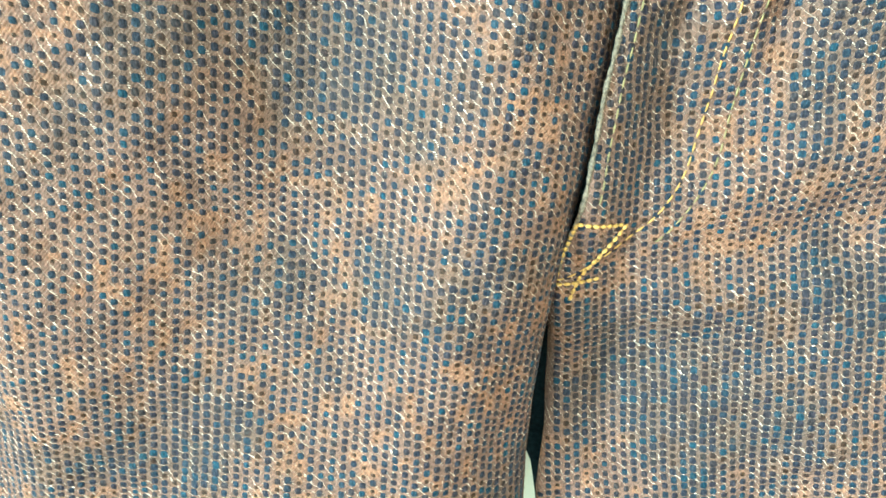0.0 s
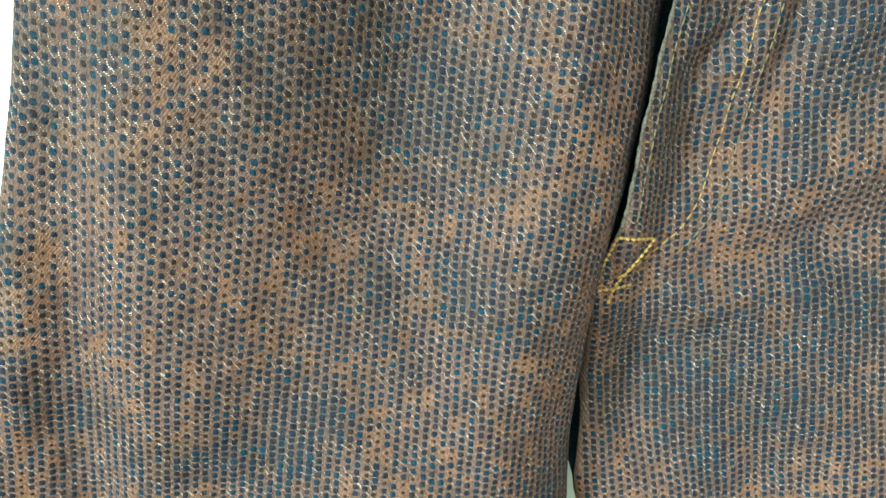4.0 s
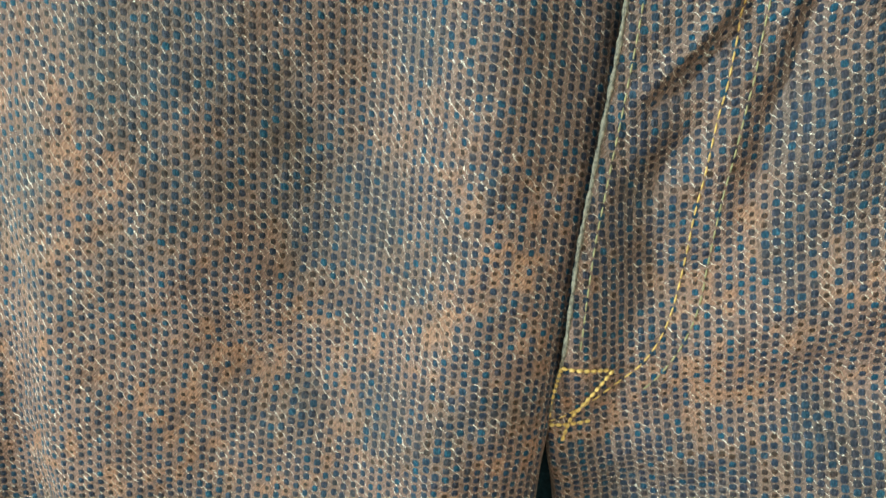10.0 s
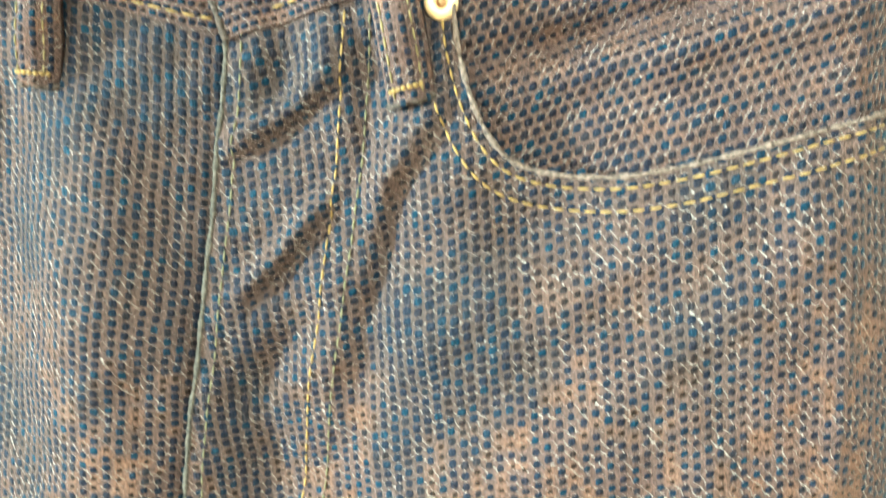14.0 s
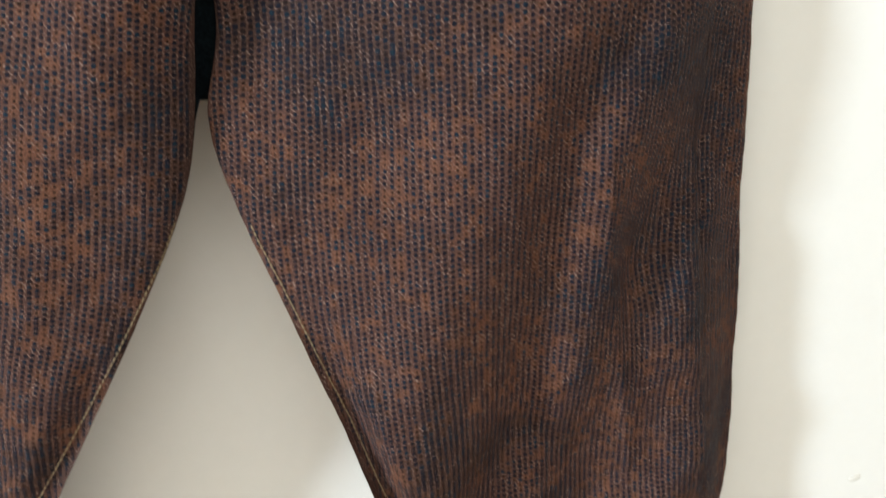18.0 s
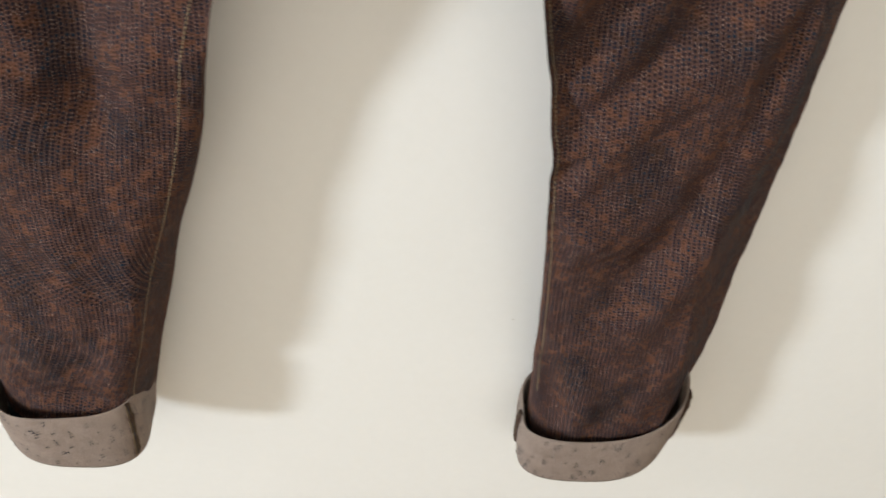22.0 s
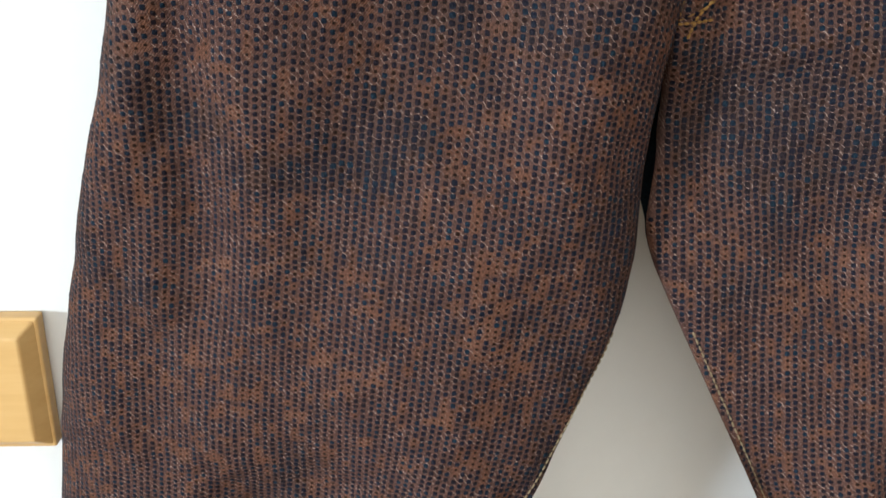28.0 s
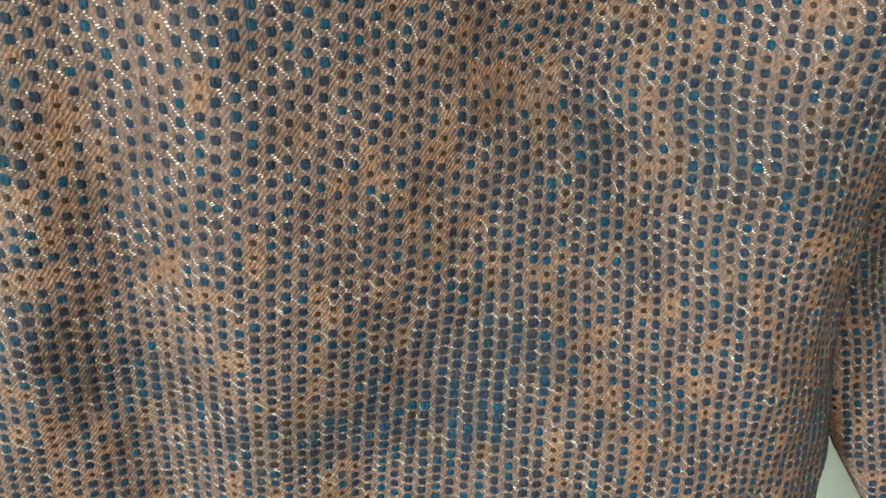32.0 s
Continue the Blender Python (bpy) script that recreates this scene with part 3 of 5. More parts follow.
def value_noise(u, v, seed):
    i, j = np.floor(u), np.floor(v)
    a, b = u - i, v - j
    a, b = a * a * (3 - 2 * a), b * b * (3 - 2 * b)
    return ((hashed(i, j, seed) * (1 - a) + hashed(i + 1, j, seed) * a) * (1 - b)
            + (hashed(i, j + 1, seed) * (1 - a) + hashed(i + 1, j + 1, seed) * a) * b)


def dye(s, t, seed):
    """How far the orange dye shows: blocky patches that keep to the weave."""
    s, t = (np.floor(s / COLUMN) + 0.5) * COLUMN, np.round(t / PITCH) * PITCH
    n = (0.12 * value_noise(s / 0.019, t / 0.023, seed) + 0.06 * value_noise(s / COLUMN, t / 0.03, seed + 5) + 0.32 * value_noise(s / 0.0066, t / 0.0075, seed + 3)
         + 0.50 * hashed(np.floor(s / COLUMN), np.floor(t / PITCH), seed + 7))
    return step(0.63, 0.70, n)



# deeper indigo, plus shade painted on the outer thigh: x, z, half widths, strength
DYE_AND_SHADE = [
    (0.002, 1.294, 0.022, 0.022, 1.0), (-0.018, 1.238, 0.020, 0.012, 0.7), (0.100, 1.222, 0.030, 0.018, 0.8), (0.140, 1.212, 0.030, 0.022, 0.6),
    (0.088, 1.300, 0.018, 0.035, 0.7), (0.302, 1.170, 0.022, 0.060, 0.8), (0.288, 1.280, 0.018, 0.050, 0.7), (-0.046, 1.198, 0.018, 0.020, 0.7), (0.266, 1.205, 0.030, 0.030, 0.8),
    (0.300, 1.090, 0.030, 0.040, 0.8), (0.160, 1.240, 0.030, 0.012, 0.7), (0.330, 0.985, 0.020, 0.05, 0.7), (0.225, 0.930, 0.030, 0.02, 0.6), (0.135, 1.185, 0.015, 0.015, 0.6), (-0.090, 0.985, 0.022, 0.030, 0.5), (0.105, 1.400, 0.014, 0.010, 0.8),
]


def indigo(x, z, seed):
    """Depth of indigo and painted shade: large soft clouds, between 0 and 1."""
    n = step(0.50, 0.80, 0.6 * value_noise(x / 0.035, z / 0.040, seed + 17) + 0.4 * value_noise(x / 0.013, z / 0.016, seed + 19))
    return np.clip(0.8 * n + 0.55 * step(1.29, 1.36, z) + sum(k * np.exp(-((x - a) / wa) ** 2 - ((z - b) / wb) ** 2) for a, b, wa, wb, k in DYE_AND_SHADE), 0, 1)


def dot_shape():
    """A low domed float: rings of unit size, and its faces."""
    k = 8
    ring = [(math.cos(2 * math.pi * (i + 0.5) / k), math.sin(2 * math.pi * (i + 0.5) / k)) for i in range(k)]
    squared = [(math.copysign(abs(c) ** 0.62, c), math.copysign(abs(q) ** 0.62, q)) for c, q in ring]
    pts = [(c, q, -0.25) for c, q in squared] + [(0.72 * c, 0.78 * q, 0.75) for c, q in squared] + [(0, 0, 1.0)]
    faces = [(i, (i + 1) % k, k + (i + 1) % k, k + i) for i in range(k)]
    faces += [(k + i, k + (i + 1) % k, 2 * k, 2 * k) for i in range(k)]
    return np.array(pts), faces


DOT_PTS, DOT_FACES = dot_shape()


def floats_mesh(name, p, across, up, out, size, shade):
    """One mesh of many floats: places, local axes, sizes and dye."""
    n, k = len(p), len(DOT_PTS)
    v = (p[:, None] + DOT_PTS[None, :, :1] * (across * size[:, :1])[:, None] + DOT_PTS[None, :, 1:2] * (up * size[:, 1:2])[:, None]
         + DOT_PTS[None, :, 2:] * (out * size[:, 2:])[:, None]).reshape(-1, 3)
    quads = np.array([f for f in DOT_FACES if f[2] != f[3]])
    tris = np.array([f[:3] for f in DOT_FACES if f[2] == f[3]])
    base = (np.arange(n) * k)[:, None, None]
    loops = np.concatenate([(quads[None] + base).reshape(n, -1), (tris[None] + base).reshape(n, -1)], 1).ravel()
    sizes = np.tile(np.r_[np.full(len(quads), 4), np.full(len(tris), 3)], n)
    me = bpy.data.meshes.new(name)
    me.vertices.add(len(v))
    me.vertices.foreach_set("co", v.astype(np.float32).ravel())
    me.loops.add(len(loops))
    me.loops.foreach_set("vertex_index", loops.astype(np.int32))
    me.polygons.add(len(sizes))
    me.polygons.foreach_set("loop_start", np.r_[0, np.cumsum(sizes)[:-1]].astype(np.int32))
    me.polygons.foreach_set("use_smooth", np.ones(len(sizes), bool))
    me.update(calc_edges=True)
    at = me.attributes.new("dye", "FLOAT", "POINT")
    at.data.foreach_set("value", np.repeat(shade, k).astype(np.float32))
    me.materials.append(FLOAT)
    return me


def sheet_mesh(name, grid, uv, mat, shade=None, keep=None, deep=None):
    """A cloth sheet from a grid of places (rows, columns, 3) with cloth coordinates."""
    r, c = grid.shape[:2]
    idx = np.arange(r * c).reshape(r, c)
    quads = np.stack([idx[:-1, :-1], idx[:-1, 1:], idx[1:, 1:], idx[1:, :-1]], -1).reshape(-1, 4)
    if keep is not None:
        k = keep[:-1, :-1] & keep[:-1, 1:] & keep[1:, 1:] & keep[1:, :-1]
        quads = quads[k.ravel()]
    used = np.unique(quads)
    remap = np.full(r * c, -1)
    remap[used] = np.arange(len(used))
    quads = remap[quads]
    me = bpy.data.meshes.new(name)
    me.vertices.add(len(used))
    me.vertices.foreach_set("co", grid.reshape(-1, 3)[used].astype(np.float32).ravel())
    me.loops.add(quads.size)
    me.loops.foreach_set("vertex_index", quads.astype(np.int32).ravel())
    me.polygons.add(len(quads))
    me.polygons.foreach_set("loop_start", (np.arange(len(quads)) * 4).astype(np.int32))
    me.polygons.foreach_set("use_smooth", np.ones(len(quads), bool))
    me.update(calc_edges=True)
    layer = me.uv_layers.new(name="cloth")
    layer.data.foreach_set("uv", uv.reshape(-1, 2)[used][quads.ravel()].astype(np.float32).ravel())
    if shade is not None:
        at = me.attributes.new("dye", "FLOAT", "POINT")
        at.data.foreach_set("value", shade.ravel()[used].astype(np.float32))
    if deep is not None:
        at = me.attributes.new("indigo", "FLOAT", "POINT")
        at.data.foreach_set("value", deep.ravel()[used].astype(np.float32))
    me.materials.append(mat)
    return me


def arc(pts):
    """Arc length along axis 1 of a grid of places."""
    d = np.linalg.norm(np.diff(pts, axis=1), axis=2)
    return np.concatenate([np.zeros((len(pts), 1)), np.cumsum(d, 1)], 1)


def grain(zc, from_right):
    """The line along each leg from which the columns of the weave are counted."""
    return 0.190 - 0.09 * (zc - 1.2) if from_right else -0.030 + 0.09 * (zc - 1.2)


def cloth_grid(lo, hi, yfun, z0, z1, rows, cols, from_right, offset=0.0):
    zc = np.linspace(z0, z1, rows)
    a = 0.5 - 0.5 * np.cos(np.pi * np.linspace(0, 1, cols))
    a = 0.45 * a + 0.55 * np.linspace(0, 1, cols)
    x = lo(zc)[:, None] + (hi(zc) - lo(zc))[:, None] * a[None]
    zz = np.repeat(zc[:, None], cols, 1)
    grid = np.stack([x, yfun(x, zz) + offset, lifted(x, zz)], -1)
    FLAT["folds"] = 0.25
    s = arc(np.stack([x, yfun(x, zz) + offset, lifted(x, zz)], -1))
    FLAT["folds"] = 1.0
    s = s - np.array([np.interp(grain(z, from_right), xr, sr) for z, xr, sr in zip(zc, x, s)])[:, None]
    if from_right:
        s = -s
    return grid, np.stack([s, zz], -1)


def place_floats(name, lo, hi, yfun, z0, z1, seed, from_right, parent, offset=0.0, keep=None, label="", turned=False):
    """Rows of indigo floats laid on a sheet by arc length."""
    places, dyes, rows_, cols_ = [], [], [], []
    z0 = math.ceil(z0 / PITCH) * PITCH
    n = int((z1 - z0) / PITCH)
    for j in range(n):
        zc = z0 + (j + 0.5) * PITCH
        lo_, hi_ = float(lo(zc)), float(hi(zc))
        x = np.linspace(lo_, hi_, 500)
        FLAT["folds"] = 0.25
        y = yfun(x, np.full_like(x, zc)) + offset
        FLAT["folds"] = 1.0
        z = lifted(x, np.full_like(x, zc))
        s = np.r_[0, np.cumsum(np.sqrt(np.diff(x) ** 2 + np.diff(y) ** 2 + np.diff(z) ** 2))]
        s = s - np.interp(grain(zc, from_right), x, s)
        if from_right:
            x, s = x[::-1], -s[::-1]
        index = np.arange(math.ceil(s.min() / COLUMN - 0.4), math.floor(s.max() / COLUMN - 0.6) + 1)
        count = len(index)
        want = (index + 0.5) * COLUMN
        places.append(np.stack([np.interp(want, s, x), np.full(count, zc)], 1))
        rows_.append(np.full(count, j))
        cols_.append(index)
    q, rows_, cols_ = np.concatenate(places), np.concatenate(rows_), np.concatenate(cols_)
    # each column hangs at its own phase, as the yarns were floated
    q[:, 1] += PITCH * (0.5 * (cols_ % 2) + 0.15 * np.sin(cols_ * 2.3 + 0.02 * rows_) + 0.08 * (hashed(cols_, rows_, seed) - 0.5))
    q[:, 0] += COLUMN * 0.07 * (hashed(cols_, rows_, seed + 1) - 0.5)
    if turned:
        q[:, 1] = z0 + (rows_ + 0.5) * PITCH + 0.0002 * (hashed(cols_, rows_, seed) - 0.5)
        q[:, 0] += COLUMN * 0.5 * (rows_ % 2)
    q[:, 1] = np.clip(q[:, 1], z0, z1)
    s, t = (cols_ + 0.5) * COLUMN, q[:, 1]
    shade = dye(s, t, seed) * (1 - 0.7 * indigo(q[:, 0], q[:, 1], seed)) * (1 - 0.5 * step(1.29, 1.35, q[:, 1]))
    e = 0.0006

    def at(x, zc):
        return np.stack([x, yfun(x, zc) + offset, lifted(x, zc)], 1)
    p, px, pz = at(q[:, 0], q[:, 1]), at(q[:, 0] + e, q[:, 1]), at(q[:, 0], q[:, 1] + e)
    across, up = px - p, pz - p
    lean = 0.22 * (hashed(cols_, rows_, seed + 8) - 0.5)[:, None]
    across, up = across + lean * up, up - lean * across
    across /= np.linalg.norm(across, axis=1, keepdims=True)
    up /= np.linalg.norm(up, axis=1, keepdims=True)
    out = np.cross(across, up)
    out /= np.linalg.norm(out, axis=1, keepdims=True)
    big = 0.5 + 0.5 * value_noise(s / 0.03, t / 0.03, seed + 11)
    r = hashed(cols_, rows_, seed + 5)
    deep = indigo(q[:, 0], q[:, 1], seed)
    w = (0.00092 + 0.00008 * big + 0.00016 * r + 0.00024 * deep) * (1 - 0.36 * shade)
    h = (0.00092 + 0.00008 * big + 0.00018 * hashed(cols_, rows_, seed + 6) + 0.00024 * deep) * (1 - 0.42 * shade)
    if turned:
        w, h = h * 0.98, w * 0.95
    size = np.stack([w, h, 0.00020 * (1 - 0.6 * shade)], 1)
    ok = (q[:, 0] > lo(q[:, 1]) + 0.0011) & (q[:, 0] < hi(q[:, 1]) - 0.0011)
    if keep is not None:
        ok &= keep(p[:, 0], p[:, 2])
    me = floats_mesh(name, p[ok], across[ok], up[ok], out[ok], size[ok], shade[ok])
    return part_mesh(name, me, parent, label, "stuff")


# pocket mouths, as heights of the cut over x
POCKET_R = [(0.146, 1.440), (0.1485, 1.421), (0.150, 1.406), (0.156, 1.388), (0.166, 1.3775), (0.193, 1.376), (0.23, 1.386), (0.275, 1.398), (0.30, 1.405)]
POCKET_L = [(0.018, 1.440), (0.0155, 1.423), (0.011, 1.403), (0.001, 1.3855), (-0.012, 1.380), (-0.030, 1.379), (-0.055, 1.385), (-0.09, 1.396), (-0.13, 1.408)]


def smooth_path(points, n=120, rounds=3):
    p = np.array(points, float)
    for _ in range(rounds):
        q = np.empty((2 * len(p) - 2, p.shape[1]))
        q[0::2] = 0.75 * p[:-1] + 0.25 * p[1:]
        q[1::2] = 0.25 * p[:-1] + 0.75 * p[1:]
        p = np.vstack([p[:1], q, p[-1:]])
    d = np.r_[0, np.cumsum(np.linalg.norm(np.diff(p, axis=0), axis=1))]
    want = np.linspace(0, d[-1], n)
    return np.stack([np.interp(want, d, p[:, k]) for k in range(p.shape[1])], 1)


def in_pocket(points, x, z):
    """Whether a place lies above and outside the pocket's mouth."""
    p = smooth_path(points, 200)
    if points is POCKET_R:
        side = np.interp(x, p[:, 0], p[:, 1], left=9.0, right=p[-1, 1])
    else:
        side = np.interp(x, p[::-1, 0], p[::-1, 1], left=p[-1, 1], right=9.0)
    return z > side


def cloth_height(x, z):
    """The cloth height of a true height: the inverse of lifted()."""
    zc = np.array(z, float)
    for _ in range(6):
        zc = zc - (lifted(x, zc) - z) * 0.8
    return zc


def on_left(x, z, off=0.0):
    x, z = np.atleast_1d(np.asarray(x, float)), np.atleast_1d(np.asarray(z, float))
    return np.stack([x, front_left(x, cloth_height(x, z)) - off, z], -1)


def on_right(x, z, off=0.0):
    x, z = np.atleast_1d(np.asarray(x, float)), np.atleast_1d(np.asarray(z, float))
    return np.stack([x, front_right(x, cloth_height(x, z)) - off, z], -1)


jeans = tagged(new("jeans"), "brown and indigo dotted denim jeans hanging open against a white wall", "jeans")
jeans.location = (0, 0, 0)

grid, uv = cloth_grid(L_OUT, L_IN, front_left, Z_HEM - 0.03, Z_TOP, 620, 190, False)
keep = ~in_pocket(POCKET_L, grid[..., 0], grid[..., 2] - 0.0008)
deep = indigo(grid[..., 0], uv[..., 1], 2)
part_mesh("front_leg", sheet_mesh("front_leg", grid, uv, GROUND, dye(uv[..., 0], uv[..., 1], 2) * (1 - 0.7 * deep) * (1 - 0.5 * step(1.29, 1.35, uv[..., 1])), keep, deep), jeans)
place_floats("indigo_weave", L_OUT, L_IN, front_left, Z_HEM - 0.03, Z_TOP, 2, False, jeans,
             keep=lambda x, z: ~in_pocket(POCKET_L, x, z - 0.001), label="raised indigo yarn floats")
grid, uv = cloth_grid(R_IN, R_OUT, front_right, Z_HEM - 0.03, Z_TOP, 620, 210, True)
keep = ~in_pocket(POCKET_R, grid[..., 0], grid[..., 2] - 0.0008)
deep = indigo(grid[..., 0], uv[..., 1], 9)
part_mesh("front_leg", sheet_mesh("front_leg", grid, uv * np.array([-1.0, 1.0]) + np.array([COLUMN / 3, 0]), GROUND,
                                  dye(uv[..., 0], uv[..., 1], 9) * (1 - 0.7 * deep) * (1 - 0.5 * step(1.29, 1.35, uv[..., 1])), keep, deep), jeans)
place_floats("indigo_weave", R_IN, R_OUT, front_right, Z_HEM - 0.03, Z_TOP, 9, True, jeans,
             keep=lambda x, z: ~in_pocket(POCKET_R, x, z - 0.001), label="raised indigo yarn floats")

# pocket facings, a little behind the mouths


def facing(side_lo, side_hi, yfun, seed, from_right, back, folds):
    def lo(z):
        return np.full_like(np.asarray(z, float), side_lo)

    def hi(z):
        return np.full_like(np.asarray(z, float), side_hi)

    def y(x, zc):
        return yfun(x, zc) + back - fold_sum(folds, x, lifted(x, zc))
    g, u = cloth_grid(lo, hi, y, 1.335, Z_TOP, 70, 90, from_right)
    part_mesh("pocket_facing", sheet_mesh("pocket_facing", g, u, GROUND, 0.5 * dye(u[..., 0], u[..., 1], seed)), jeans, "pocket facing in the same denim")
    place_floats("indigo_weave", lo, hi, y, 1.335, Z_TOP, seed, from_right, jeans, turned=True)


facing(0.135, 0.287, front_right, 21, True, 0.0060,
       [(0.155, 1.405, 0.28, 1.437, 0.0034, -0.0034), (0.160, 1.398, 0.28, 1.428, 0.005, 0.0022), (0.160, 1.428, 0.26, 1.458, 0.004, -0.0020)])
facing(-0.115, 0.024, front_left, 27, False, 0.0060, [(-0.02, 1.40, -0.10, 1.43, 0.006, 0.003), (-0.02, 1.42, -0.10, 1.45, 0.006, -0.003)])

# backs of the legs and the seat


def back_of(lo, hi, inner_right, edge_y, front):
    def y(x, zc):
        below = 1 - step(1.16, 1.19, zc)
        d_out = (x - lo(zc)) if inner_right else (hi(zc) - x)
        d_in = (hi(zc) - x) if inner_right else (x - lo(zc))
        side = L_OUT_Y(zc) if inner_right else R_OUT_Y(zc)
        full = side + (0.338 - side) * rounded(d_out, 0.05)
        turn = np.clip(d_in / 0.075, 0, 1) ** 0.9
        y = full - below * (1 - turn) * (full - edge_y(zc))
        return np.minimum(np.maximum(y, front(x, np.minimum(zc, 1.40)) + 0.002), WALL_Y - 0.002)
    return y


for lo, hi, right, seed in ((L_OUT, lambda z: np.where(np.asarray(z) > 1.172, 0.0625, L_IN(z)), True, 31),
                            (lambda z: np.where(np.asarray(z) > 1.172, 0.0625, R_IN(z)), R_OUT, False, 37)):
    grid, uv = cloth_grid(lo, hi, back_of(lo, hi, right, L_IN_Y if right else R_IN_Y, front_left if right else front_right), Z_HEM - 0.02, Z_TOP + 0.02, 160, 50, not right)
    part_mesh("back_leg", sheet_mesh("back_leg", grid[:112], uv[:112], GROUND, 0.4 * dye(uv[:112, :, 0], uv[:112, :, 1], seed)), jeans)
    # upper backs painted near black for the shade behind the fronts
    part_mesh("back_rise", sheet_mesh("back_rise", grid[111:], uv[111:], GAP_SHADE), jeans)

# near-black block stands in for the shade in the leg gap
part("seat_gap_shade", box((0.050, 0.309, 1.1640), (0.088, 0.330, 1.26), 0.002, 2), GAP_SHADE, jeans, "seat between the legs, its shade painted near black")

# ---------------------------------------------------------------- waist


BAND_TOP_L = [(-0.118, 1.522), (-0.08, 1.506), (-0.017, 1.477), (0.004, 1.464), (0.023, 1.4545), (0.05, 1.446), (0.085, 1.4405), (0.10, 1.439)]
BAND_TOP_R = [(0.0795, 1.4425), (0.083, 1.4465), (0.095, 1.4485), (0.116, 1.4505), (0.131, 1.452), (0.15, 1.4595), (0.163, 1.470), (0.20, 1.492), (0.24, 1.507), (0.288, 1.525)]


def band(points, lo_pts, yfun, proud, seed, label):
    """A waistband front: cloth over an inner turn-in, with its floats."""
    top, low = smooth_path(points, 90), smooth_path(lo_pts, 90)
    base = yfun(low[:, 0], np.full(len(low), Z_TOP - 0.004))
    rows = []
    for u in np.linspace(0, 1, 26):
        p = low * (1 - u) + top * u
        bulge = proud * (0.55 + 0.45 * math.sin(math.pi * min(1, u * 1.15))) - 0.0035 * u + 0.004 * u * u
        y = base - bulge + 0.0009 * np.sin(p[:, 0] * 170 + u * 4) * math.sin(u * 5 + seed)
        rows.append(np.stack([p[:, 0], y, p[:, 1]], 1))
    turn = rows[-1] + np.array([0, 0.0016, 0.0006])
    rows += [turn, turn + np.array([0, 0.0016, -0.0010]), rows[16] + np.array([0.0012, 0.0042, 0]), rows[2] + np.array([0.0016, 0.0042, 0])]
    g = np.stack(rows, 0)
    a = arc(g)
    up = np.cumsum(np.r_[0, np.linalg.norm(np.diff(g[:, 45], axis=0), axis=1)])
    uvs = np.stack([np.repeat(a[:1], len(g), 0), np.repeat(up[:, None], g.shape[1], 1)], -1)
    ob = part_mesh("waistband", sheet_mesh("waistband", g, uvs, GROUND, 0.5 * dye(uvs[..., 0], uvs[..., 1], seed)), jeans, label)
    # floats run along the band
    s_all, t_all = a[0], up[:26]
    ns, nt_ = int(s_all[-1] / PITCH), int((t_all[-1] - 0.001) / PITCH)
    ii, jj = np.meshgrid(np.arange(ns), np.arange(nt_))
    ii, jj = ii.ravel(), jj.ravel()
    s = (ii + 0.5 + 0.5 * (jj % 2)) * PITCH
    t = (jj + 0.6) * PITCH
    ci = np.interp(s, s_all, np.arange(90))
    ri = np.interp(t, t_all, np.arange(26))

    def sample(r, c):
        r, c = np.clip(r, 0, 24.999), np.clip(c, 0, 88.999)
        i, j = r.astype(int), c.astype(int)
        fr, fc = (r - i)[:, None], (c - j)[:, None]
        return (g[i, j] * (1 - fr) + g[i + 1, j] * fr) * (1 - fc) + (g[i, j + 1] * (1 - fr) + g[i + 1, j + 1] * fr) * fc
    p, across, upv = sample(ri, ci), sample(ri, ci + 0.2) - sample(ri, ci - 0.2), sample(ri + 0.2, ci) - sample(ri - 0.2, ci)
    across /= np.linalg.norm(across, axis=1, keepdims=True) + 1e-9
    upv /= np.linalg.norm(upv, axis=1, keepdims=True) + 1e-9
    out = np.cross(across, upv)
    shade = 0.5 * dye(s, t, seed)
    size = np.stack([(0.00105 + 0.0002 * hashed(ii, jj, seed)) * (1 - 0.5 * shade), 0.00085 * (1 - 0.5 * shade), 0.00042 * (1 - 0.7 * shade)], 1)
    part_mesh("indigo_weave", floats_mesh("indigo_weave", p, across, upv, out, size, shade), jeans, "", "stuff")
    return g


low_l = [(x, float(seam_z(x)) - 0.001) for x in np.linspace(-0.118, 0.098, 14)]
low_r = [(0.0895, 1.4110)] + [(x, float(seam_z(x)) - 0.001) for x in np.linspace(0.095, 0.288, 13)]
band_l = band(BAND_TOP_L, low_l, front_left, 0.0016, 41, "waistband, worn denim with a dark top fold")
band_r = band(BAND_TOP_R, low_r, front_right, 0.0034, 47, "waistband end that carries the buttonhole")

# the back of the waist: pale inside of the seat below the folded waistband
BACK_Y = 0.3335


